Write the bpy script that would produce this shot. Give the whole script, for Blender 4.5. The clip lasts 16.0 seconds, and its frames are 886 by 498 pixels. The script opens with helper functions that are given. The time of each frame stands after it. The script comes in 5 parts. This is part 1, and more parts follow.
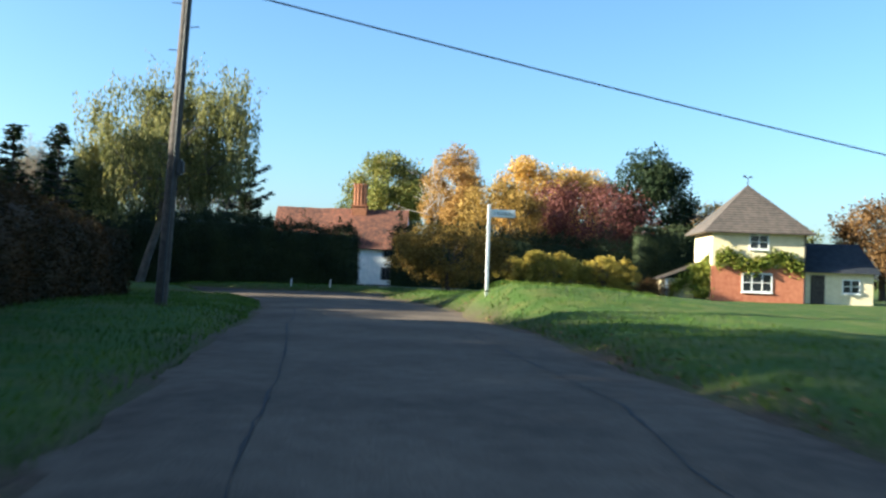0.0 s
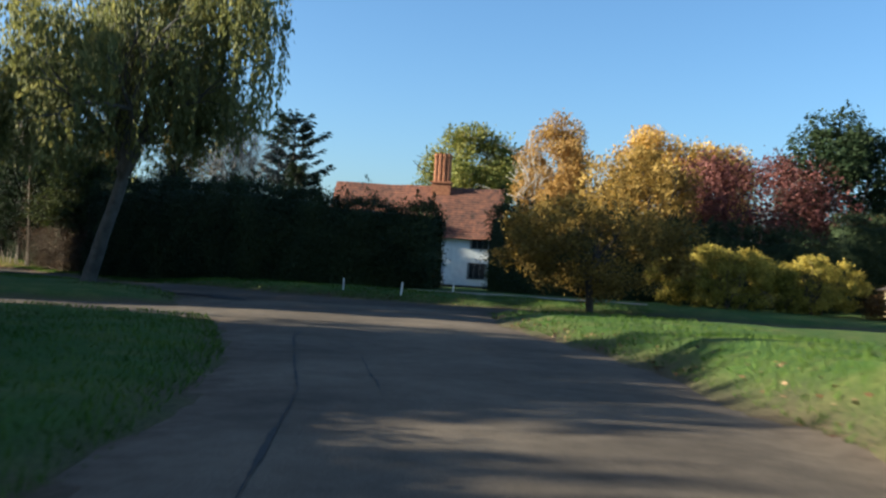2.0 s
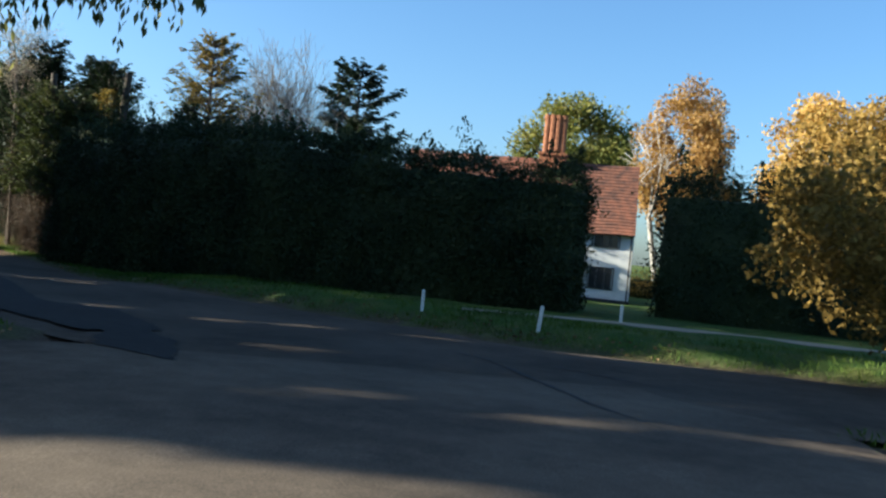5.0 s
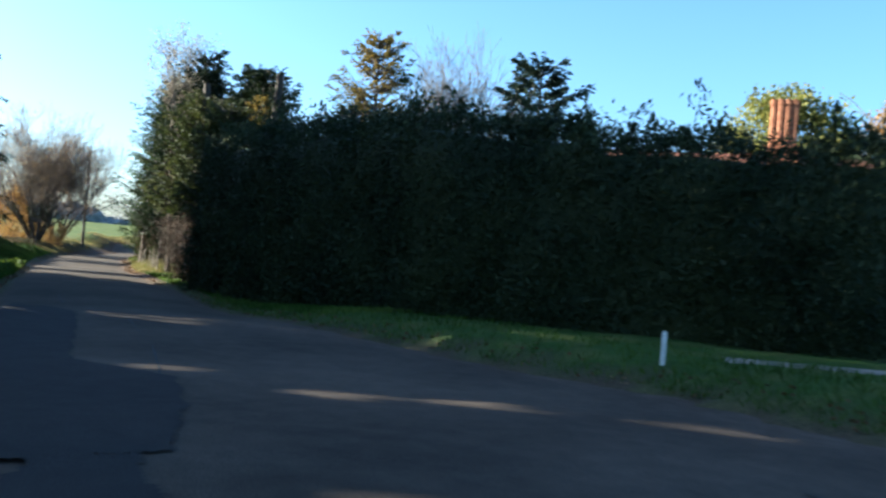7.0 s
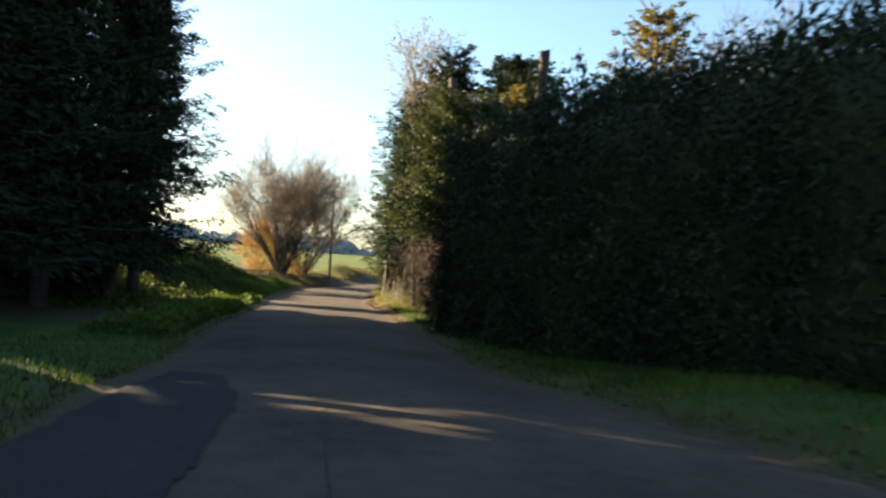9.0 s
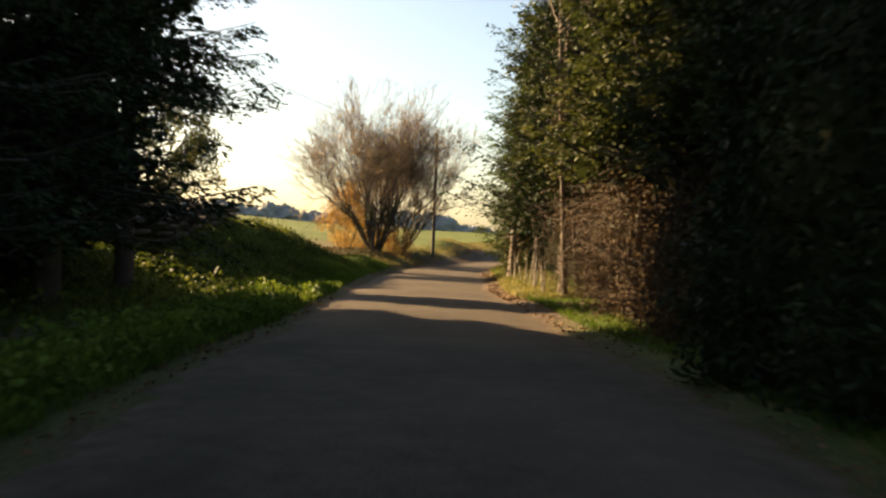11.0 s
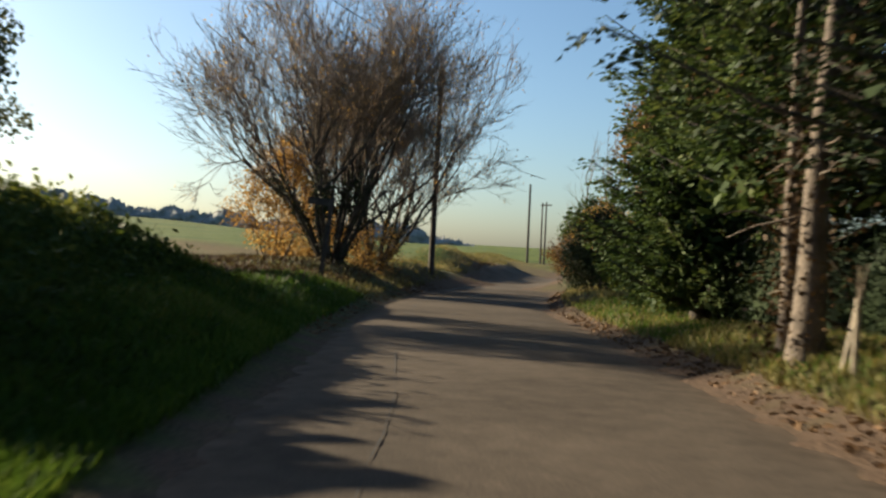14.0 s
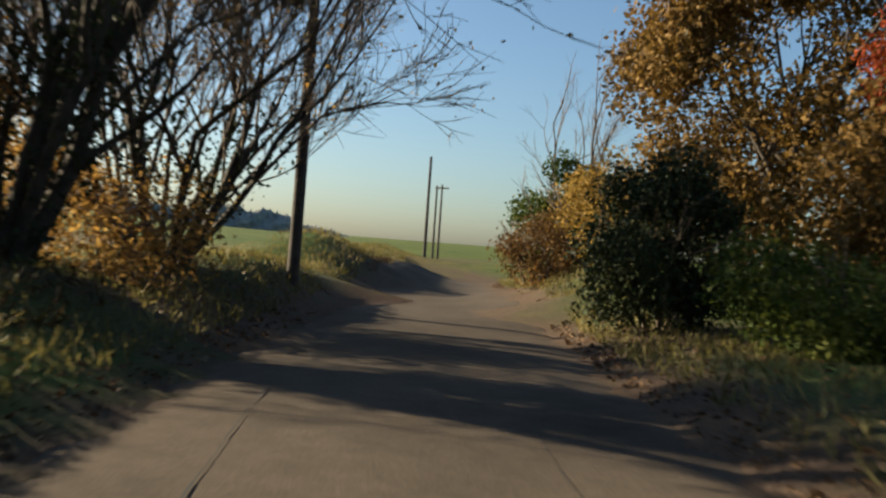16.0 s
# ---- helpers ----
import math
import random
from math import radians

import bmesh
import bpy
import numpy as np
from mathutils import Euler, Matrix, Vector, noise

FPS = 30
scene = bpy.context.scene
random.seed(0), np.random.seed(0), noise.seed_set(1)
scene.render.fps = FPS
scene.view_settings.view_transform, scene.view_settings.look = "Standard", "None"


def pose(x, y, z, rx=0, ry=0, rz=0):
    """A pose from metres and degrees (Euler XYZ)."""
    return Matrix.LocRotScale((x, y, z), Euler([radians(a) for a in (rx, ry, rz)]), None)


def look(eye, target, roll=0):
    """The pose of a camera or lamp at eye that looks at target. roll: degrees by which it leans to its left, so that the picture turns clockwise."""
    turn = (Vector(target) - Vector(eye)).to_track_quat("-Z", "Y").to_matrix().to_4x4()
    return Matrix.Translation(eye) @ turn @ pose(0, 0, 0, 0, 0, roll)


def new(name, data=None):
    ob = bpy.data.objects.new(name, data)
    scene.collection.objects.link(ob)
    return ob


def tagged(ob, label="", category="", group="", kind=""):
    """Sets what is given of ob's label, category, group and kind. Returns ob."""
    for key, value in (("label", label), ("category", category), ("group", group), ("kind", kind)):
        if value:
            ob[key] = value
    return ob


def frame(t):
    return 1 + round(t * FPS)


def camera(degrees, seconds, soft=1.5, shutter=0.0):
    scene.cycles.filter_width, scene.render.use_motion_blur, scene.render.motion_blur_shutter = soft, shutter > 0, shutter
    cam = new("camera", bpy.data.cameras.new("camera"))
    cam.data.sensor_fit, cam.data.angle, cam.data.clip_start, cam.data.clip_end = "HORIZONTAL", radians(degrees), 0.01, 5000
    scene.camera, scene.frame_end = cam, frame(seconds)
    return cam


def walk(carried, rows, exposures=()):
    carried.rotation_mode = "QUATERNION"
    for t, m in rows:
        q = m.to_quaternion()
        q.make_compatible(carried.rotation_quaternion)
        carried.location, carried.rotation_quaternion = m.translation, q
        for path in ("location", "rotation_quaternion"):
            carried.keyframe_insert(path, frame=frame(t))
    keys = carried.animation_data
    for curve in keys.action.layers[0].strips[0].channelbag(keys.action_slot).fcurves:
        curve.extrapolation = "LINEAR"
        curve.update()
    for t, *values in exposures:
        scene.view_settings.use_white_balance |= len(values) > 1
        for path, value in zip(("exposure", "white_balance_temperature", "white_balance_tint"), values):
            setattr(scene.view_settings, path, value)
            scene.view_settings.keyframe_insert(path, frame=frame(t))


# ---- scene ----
cam = camera(50.9, 16.0, 2.4, 0.4)
PATH = [
    (0, (0.666, -1.646, 1.398), (0.618, 0.353, 1.446), 2.0),
    (0.5, (0.026, 3.621, 1.539), (-0.046, 5.619, 1.589), 2.3),
    (1, (-0.629, 8.298, 1.618), (-0.75, 10.294, 1.667), 2.5),
    (1.5, (-1.39, 13.088, 1.649), (-1.559, 15.08, 1.689), 2.9),
    (2, (-2.136, 17.351, 1.57), (-2.335, 19.341, 1.596), 3.4),
    (2.5, (-2.707, 21.367, 1.51), (-2.935, 23.354, 1.529), 4.0),
    (3, (-3.574, 25.191, 1.466), (-3.819, 27.175, 1.482), 4.5),
    (3.5, (-4.672, 28.994, 1.478), (-4.935, 30.977, 1.481), 5.0),
    (5.8, (-6.439, 36.113, 1.517), (-6.872, 38.065, 1.529), 5.4),
    (6, (-6.665, 36.919, 1.511), (-7.133, 38.864, 1.524), 5.2),
    (6.5, (-7.295, 38.958, 1.468), (-7.875, 40.872, 1.483), 4.9),
    (7, (-8.034, 40.738, 1.448), (-8.744, 42.608, 1.462), 4.6),
    (7.5, (-9.041, 42.409, 1.44), (-9.876, 44.226, 1.454), 4.3),
    (8, (-10.164, 44.12, 1.452), (-11.115, 45.879, 1.472), 4.0),
    (8.5, (-11.495, 45.912, 1.431), (-12.56, 47.605, 1.457), 3.4),
    (9, (-13.166, 47.802, 1.33), (-14.333, 49.426, 1.365), 3.2),
    (9.5, (-15.235, 49.977, 1.246), (-16.489, 51.535, 1.273), 3.3),
    (11.8, (-27.249, 62.424, 0.935), (-28.586, 63.911, 0.895), 1.7),
    (12, (-28.46, 63.548, 0.904), (-29.787, 65.043, 0.867), 1.8),
    (12.5, (-31.609, 66.602, 0.807), (-32.927, 68.106, 0.795), 1.6),
    (13, (-34.702, 69.627, 0.747), (-36.024, 71.128, 0.752), 1.9),
    (13.5, (-38.35, 73.108, 0.676), (-39.661, 74.619, 0.685), 2.0),
    (14, (-41.646, 76.572, 0.589), (-42.922, 78.112, 0.595), 2.7),
    (14.5, (-45.09, 80.232, 0.508), (-46.311, 81.816, 0.51), 3.5),
    (15, (-48.401, 84.115, 0.55), (-49.563, 85.742, 0.548), 3.4),
    (15.5, (-51.335, 87.857, 0.514), (-52.444, 89.522, 0.518), 3.0),
    (16, (-54.016, 91.37, 0.493), (-55.068, 93.071, 0.498), 4.1),
]
walk(cam, [(t, look(eye, target, roll)) for t, eye, target, roll in PATH],
     [(0, 2.4, 5250, 1), (1.5, 2.05, 5250, 1), (3.5, 1.85, 5150, 1), (6, 2.35, 5050, 1), (7, 2.65, 4900, 2), (8.5, 2.75, 5800, 4), (9.5, 2.75, 7000, 7), (11.8, 2.2, 8900, 13), (13, 1.9, 6800, 7), (14, 1.65, 6000, 4), (15, 1.55, 5850, 4), (15.5, 1.55, 5850, 3), (16, 1.6, 6100, 4)])

# ---- world, sun, exposure ----
SUN_AZ, SUN_EL = 100.0, 18.5   # degrees left of +y, degrees above the horizon
sun_dir = Vector((-math.sin(radians(SUN_AZ)) * math.cos(radians(SUN_EL)),
                  math.cos(radians(SUN_AZ)) * math.cos(radians(SUN_EL)), math.sin(radians(SUN_EL))))
world = bpy.data.worlds.new("sky")
scene.world = world
world.use_nodes = True
wn = world.node_tree
sky = wn.nodes.new("ShaderNodeTexSky")
sky.sky_type, sky.sun_disc = "NISHITA", False
sky.sun_elevation, sky.sun_rotation = radians(SUN_EL), radians(-SUN_AZ)
sky.air_density, sky.dust_density, sky.ozone_density = 1.0, 1.5, 2.6
wn.links.new(sky.outputs[0], wn.nodes["Background"].inputs[0])
wn.nodes["Background"].inputs[1].default_value = 0.051
sun = new("sun", bpy.data.lights.new("sun", "SUN"))
sun.data.energy, sun.data.angle, sun.data.color = 5.0, radians(0.6), (1.0, 0.79, 0.54)
sun.matrix_world = look((0, 0, 60), Vector((0, 0, 60)) - sun_dir)


# ---- materials ----
def nodes_of(name):
    m = bpy.data.materials.new(name)
    m.use_nodes = True
    return m, m.node_tree, m.node_tree.nodes["Principled BSDF"]


def noise_tex(nt, scale, detail=4.0, rough=0.55, coords="Object"):
    tc = nt.nodes.new("ShaderNodeTexCoord")
    n = nt.nodes.new("ShaderNodeTexNoise")
    n.inputs["Scale"].default_value, n.inputs["Detail"].default_value = scale, detail
    n.inputs["Roughness"].default_value = rough
    nt.links.new(tc.outputs[coords], n.inputs["Vector"])
    return n


def ramp(nt, fac, stops):
    r = nt.nodes.new("ShaderNodeValToRGB")
    els = r.color_ramp.elements
    while len(els) < len(stops):
        els.new(0.5)
    for e, (p, c) in zip(els, stops):
        e.position, e.color = p, (*c, 1)
    nt.links.new(fac, r.inputs[0])
    return r.outputs[0]


def mix(nt, fac, a, b, kind="MIX"):
    m = nt.nodes.new("ShaderNodeMix")
    m.data_type, m.blend_type = "RGBA", kind
    for sock, v in ((m.inputs[0], fac), (m.inputs[6], a), (m.inputs[7], b)):
        if isinstance(v, (int, float)):
            sock.default_value = v
        elif isinstance(v, tuple):
            sock.default_value = (*v, 1)
        else:
            nt.links.new(v, sock)
    return m.outputs[2]


def bump(nt, bsdf, height, strength, dist=0.02):
    b = nt.nodes.new("ShaderNodeBump")
    b.inputs["Strength"].default_value, b.inputs["Distance"].default_value = strength, dist
    nt.links.new(height, b.inputs["Height"])
    nt.links.new(b.outputs[0], bsdf.inputs["Normal"])


def rough_mat(name, c1, c2, scale, rough=0.85, big=0.35, bump_s=0.4, fine=None, metal=0.0):
    """Two scales of noise between two colours, with relief."""
    m, nt, b = nodes_of(name)
    n1, n2 = noise_tex(nt, scale), noise_tex(nt, scale * 0.07, 3)
    fac = nt.nodes.new("ShaderNodeMath")
    fac.operation = "MULTIPLY_ADD"
    nt.links.new(n2.outputs[0], fac.inputs[0])
    fac.inputs[1].default_value = big * 2
    add = nt.nodes.new("ShaderNodeMath")
    add.operation = "SUBTRACT"
    nt.links.new(n1.outputs[0], add.inputs[0])
    add.inputs[1].default_value = big
    nt.links.new(add.outputs[0], fac.inputs[2])
    col = ramp(nt, fac.outputs[0], [(0.25, c1), (0.75, c2)])
    nt.links.new(col, b.inputs["Base Color"])
    b.inputs["Roughness"].default_value, b.inputs["Metallic"].default_value = rough, metal
    n3 = noise_tex(nt, fine or scale * 4, 5)
    bump(nt, b, n3.outputs[0], bump_s)
    return m


def leaf_mat(name, stops, through_light=0.35, rough=0.6):
    """Foliage: each leaf takes its own tone; light passes through."""
    m, nt, b = nodes_of(name)
    g = nt.nodes.new("ShaderNodeNewGeometry")
    n = noise_tex(nt, 0.45, 2)
    f = nt.nodes.new("ShaderNodeMath")
    f.operation = "MULTIPLY_ADD"
    nt.links.new(g.outputs["Random Per Island"], f.inputs[0])
    f.inputs[1].default_value = 0.5
    s = nt.nodes.new("ShaderNodeMath")
    s.operation = "MULTIPLY_ADD"
    nt.links.new(n.outputs[0], s.inputs[0])
    s.inputs[1].default_value, s.inputs[2].default_value = 1.5, -0.5
    nt.links.new(s.outputs[0], f.inputs[2])
    col = ramp(nt, f.outputs[0], stops)
    nt.links.new(col, b.inputs["Base Color"])
    b.inputs["Roughness"].default_value = rough
    b.inputs["Specular IOR Level"].default_value = 0.08
    tr = nt.nodes.new("ShaderNodeBsdfTranslucent")
    nt.links.new(mix(nt, 0.5, col, (0.9, 0.8, 0.25), "MULTIPLY"), tr.inputs[0])
    mx = nt.nodes.new("ShaderNodeMixShader")
    mx.inputs[0].default_value = through_light
    nt.links.new(b.outputs[0], mx.inputs[1])
    nt.links.new(tr.outputs[0], mx.inputs[2])
    nt.links.new(mx.outputs[0], nt.nodes["Material Output"].inputs[0])
    return m


def flat3(a, b, c):
    return [(0.1, a), (0.5, b), (0.95, c)]


M = {
    "bark": rough_mat("bark", (0.024, 0.019, 0.014), (0.082, 0.065, 0.048), 6, 0.95, 0.3, 0.9),
    "bark_pale": rough_mat("pale_bark", (0.045, 0.034, 0.026), (0.19, 0.148, 0.108), 5, 0.9, 0.4, 0.9),
    "ash": rough_mat("ash_bark", (0.05, 0.044, 0.037), (0.14, 0.123, 0.104), 6, 0.9, 0.3, 0.6),
    "birch_bark": rough_mat("birch_bark", (0.022, 0.019, 0.016), (0.10, 0.09, 0.078), 3.5, 0.9, 0.5, 0.7),
    "birch_white": rough_mat("white_birch_bark", (0.09, 0.08, 0.07), (0.48, 0.44, 0.385), 3.0, 0.85, 0.5, 0.5),
    "dead_twig": rough_mat("dead_twig", (0.035, 0.023, 0.014), (0.12, 0.078, 0.046), 9, 0.9),
    "twig": rough_mat("twig", (0.05, 0.037, 0.026), (0.165, 0.12, 0.08), 9, 0.9),
    "willow": leaf_mat("willow_leaf", flat3((0.065, 0.078, 0.03), (0.165, 0.172, 0.07), (0.34, 0.315, 0.13)), 0.45),
    "hedge": leaf_mat("hedge_leaf", flat3((0.015, 0.023, 0.012), (0.031, 0.043, 0.019), (0.056, 0.066, 0.026)), 0.08),
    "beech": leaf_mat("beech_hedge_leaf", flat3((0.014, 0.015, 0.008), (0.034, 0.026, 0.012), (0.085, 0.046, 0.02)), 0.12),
    "cypress": leaf_mat("lit_cypress_needle", flat3((0.020, 0.037, 0.013), (0.054, 0.082, 0.026), (0.12, 0.142, 0.05)), 0.3),
    "ragged": leaf_mat("ragged_cypress_needle", flat3((0.022, 0.032, 0.012), (0.048, 0.062, 0.022), (0.098, 0.102, 0.036)), 0.28),
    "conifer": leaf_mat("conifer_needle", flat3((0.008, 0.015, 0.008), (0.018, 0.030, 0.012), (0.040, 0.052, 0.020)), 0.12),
    "cedar": leaf_mat("cedar_needle", flat3((0.010, 0.020, 0.016), (0.022, 0.036, 0.026), (0.05, 0.07, 0.045)), 0.15),
    "pine": leaf_mat("pine_needle", flat3((0.03, 0.042, 0.02), (0.075, 0.088, 0.035), (0.17, 0.155, 0.06)), 0.35),
    "rust": leaf_mat("rust_conifer_leaf", flat3((0.05, 0.05, 0.014), (0.14, 0.11, 0.026), (0.28, 0.20, 0.05))),
    "gold": leaf_mat("golden_leaf", flat3((0.20, 0.12, 0.03), (0.46, 0.29, 0.075), (0.66, 0.45, 0.13)), 0.4),
    "birch": leaf_mat("birch_leaf", flat3((0.17, 0.10, 0.038), (0.36, 0.22, 0.075), (0.50, 0.34, 0.135)), 0.45),
    "oak": leaf_mat("oak_leaf", flat3((0.06, 0.075, 0.02), (0.16, 0.17, 0.045), (0.30, 0.27, 0.08)), 0.4),
    "maple": leaf_mat("ochre_leaf", flat3((0.10, 0.07, 0.022), (0.27, 0.18, 0.05), (0.46, 0.31, 0.09)), 0.4),
    "ochre": leaf_mat("ochre_brown_leaf", flat3((0.08, 0.06, 0.018), (0.22, 0.15, 0.04), (0.42, 0.29, 0.075)), 0.4),
    "red": leaf_mat("crimson_leaf", flat3((0.04, 0.018, 0.018), (0.12, 0.048, 0.044), (0.23, 0.10, 0.085)), 0.35),
    "scarlet": leaf_mat("scarlet_leaf", flat3((0.10, 0.022, 0.01), (0.24, 0.05, 0.02), (0.36, 0.09, 0.03)), 0.35),
    "shrub": leaf_mat("yellow_shrub_leaf", flat3((0.10, 0.10, 0.02), (0.32, 0.26, 0.05), (0.55, 0.42, 0.09))),
    "vine": leaf_mat("vine_leaf", flat3((0.06, 0.09, 0.015), (0.19, 0.22, 0.035), (0.36, 0.32, 0.06))),
    "brown": leaf_mat("dry_brown_leaf", flat3((0.03, 0.02, 0.01), (0.12, 0.07, 0.028), (0.28, 0.16, 0.06))),
    "creeper": leaf_mat("dead_creeper_leaf", flat3((0.016, 0.010, 0.006), (0.050, 0.031, 0.015), (0.125, 0.078, 0.038)), 0.15),
    "nettle": leaf_mat("nettle_leaf", flat3((0.04, 0.07, 0.012), (0.09, 0.145, 0.022), (0.19, 0.235, 0.05)), 0.35),
    "orange": leaf_mat("orange_leaf", flat3((0.055, 0.04, 0.014), (0.135, 0.083, 0.026), (0.27, 0.165, 0.052)), 0.3),
    "pale": leaf_mat("pale_leaf", flat3((0.14, 0.13, 0.105), (0.26, 0.24, 0.20), (0.40, 0.37, 0.32)), 0.3),
    "green": leaf_mat("bramble_leaf", flat3((0.02, 0.035, 0.008), (0.06, 0.085, 0.018), (0.16, 0.17, 0.04))),
    "grass": leaf_mat("grass_blade", flat3((0.032, 0.062, 0.010), (0.066, 0.118, 0.018), (0.135, 0.175, 0.036)), 0.35),
    "dry_grass": leaf_mat("dry_grass_blade", flat3((0.07, 0.07, 0.025), (0.16, 0.145, 0.058), (0.29, 0.245, 0.11)), 0.35),
    # pale grey carries the painted haze of the far woods
    "distant": rough_mat("haze_toned_wood_canopy", (0.16, 0.18, 0.17), (0.27, 0.265, 0.235), 0.35, 0.95, 0.3, 0.6),
    "litter": leaf_mat("fallen_leaf", flat3((0.045, 0.027, 0.016), (0.13, 0.076, 0.038), (0.28, 0.185, 0.105)), 0.1),
    "pole": rough_mat("pole_wood", (0.022, 0.018, 0.015), (0.08, 0.064, 0.05), 8, 0.9, 0.3, 0.6),
    "white": rough_mat("white_paint", (0.66, 0.66, 0.62), (0.82, 0.82, 0.79), 7, 0.5, 0.2, 0.1),
    "black": rough_mat("black_paint", (0.012, 0.012, 0.013), (0.03, 0.03, 0.03), 9, 0.55, 0.2, 0.1),
    "wire": rough_mat("cable", (0.008, 0.008, 0.009), (0.02, 0.02, 0.02), 9, 0.6),
    "render_white": rough_mat("limewash", (0.60, 0.61, 0.60), (0.80, 0.80, 0.77), 3, 0.85, 0.25, 0.35, 14),
    "render_cream": rough_mat("cream_render", (0.60, 0.50, 0.30), (0.74, 0.64, 0.42), 3, 0.85, 0.25, 0.35, 14),
    "tile": rough_mat("clay_tile", (0.045, 0.022, 0.015), (0.215, 0.08, 0.042), 3.2, 0.85, 0.3, 0.4),
    "tile_brown": rough_mat("brown_tile", (0.042, 0.035, 0.029), (0.105, 0.084, 0.068), 3.2, 0.85, 0.3, 0.4),
    "slate": rough_mat("slate", (0.022, 0.026, 0.034), (0.06, 0.066, 0.078), 3, 0.6, 0.3, 0.3),
    "brick": rough_mat("brick", (0.28, 0.085, 0.04), (0.44, 0.17, 0.085), 4, 0.85, 0.25, 0.4),
    "chimney": rough_mat("chimney_brick", (0.22, 0.08, 0.035), (0.42, 0.19, 0.09), 5, 0.9, 0.3, 0.6),
    "glass": rough_mat("window_glass", (0.012, 0.014, 0.018), (0.03, 0.034, 0.04), 1.2, 0.08, 0.2, 0.02),
    "stone": rough_mat("path_gravel", (0.19, 0.155, 0.115), (0.34, 0.285, 0.22), 12, 0.95, 0.2, 0.7),
    "log": rough_mat("stacked_timber", (0.03, 0.023, 0.017), (0.12, 0.088, 0.062), 5, 0.95, 0.3, 0.8),
    "stake": rough_mat("weathered_stake", (0.17, 0.14, 0.10), (0.36, 0.31, 0.235), 8, 0.9, 0.2, 0.5),
    "crack": rough_mat("crack_tar", (0.008, 0.008, 0.009), (0.022, 0.02, 0.019), 12, 0.9),
    "rust_iron": rough_mat("iron", (0.02, 0.018, 0.016), (0.05, 0.045, 0.04), 9, 0.6, 0.2, 0.2, None, 0.6),
}


def road_mat(name, c1, c2, tint):
    m, nt, b = nodes_of(name)
    grit, mid, big = noise_tex(nt, 60, 3, 0.7), noise_tex(nt, 3.5, 4), noise_tex(nt, 0.35, 4)
    base = ramp(nt, mid.outputs[0], [(0.3, c1), (0.7, c2)])
    patch = mix(nt, 0.5, base, ramp(nt, big.outputs[0], [(0.35, c1), (0.65, tint)]))
    speck = mix(nt, 0.5, patch, ramp(nt, grit.outputs[0], [(0.4, (0.25, 0.25, 0.25)), (0.7, (0.85, 0.83, 0.8))]), "OVERLAY")
    at = nt.nodes.new("ShaderNodeAttribute")
    at.attribute_name = "dirt"
    soil = ramp(nt, mid.outputs[0], [(0.3, (0.065, 0.046, 0.032)), (0.7, (0.14, 0.106, 0.076))])
    nt.links.new(mix(nt, at.outputs["Fac"], speck, soil), b.inputs["Base Color"])
    b.inputs["Roughness"].default_value = 0.95
    b.inputs["Specular IOR Level"].default_value = 0.07
    bump(nt, b, grit.outputs[0], 0.35, 0.012)
    return m


M["road"] = road_mat("worn_asphalt", (0.067, 0.055, 0.043), (0.132, 0.107, 0.082), (0.178, 0.143, 0.106))
M["lane"] = road_mat("lane_asphalt", (0.050, 0.041, 0.032), (0.097, 0.079, 0.061), (0.126, 0.101, 0.077))
M["track"] = road_mat("gravel_track", (0.075, 0.062, 0.048), (0.135, 0.112, 0.088), (0.13, 0.105, 0.08))
M["patch"] = road_mat("tar_patch", (0.034, 0.032, 0.031), (0.054, 0.050, 0.047), (0.045, 0.042, 0.040))


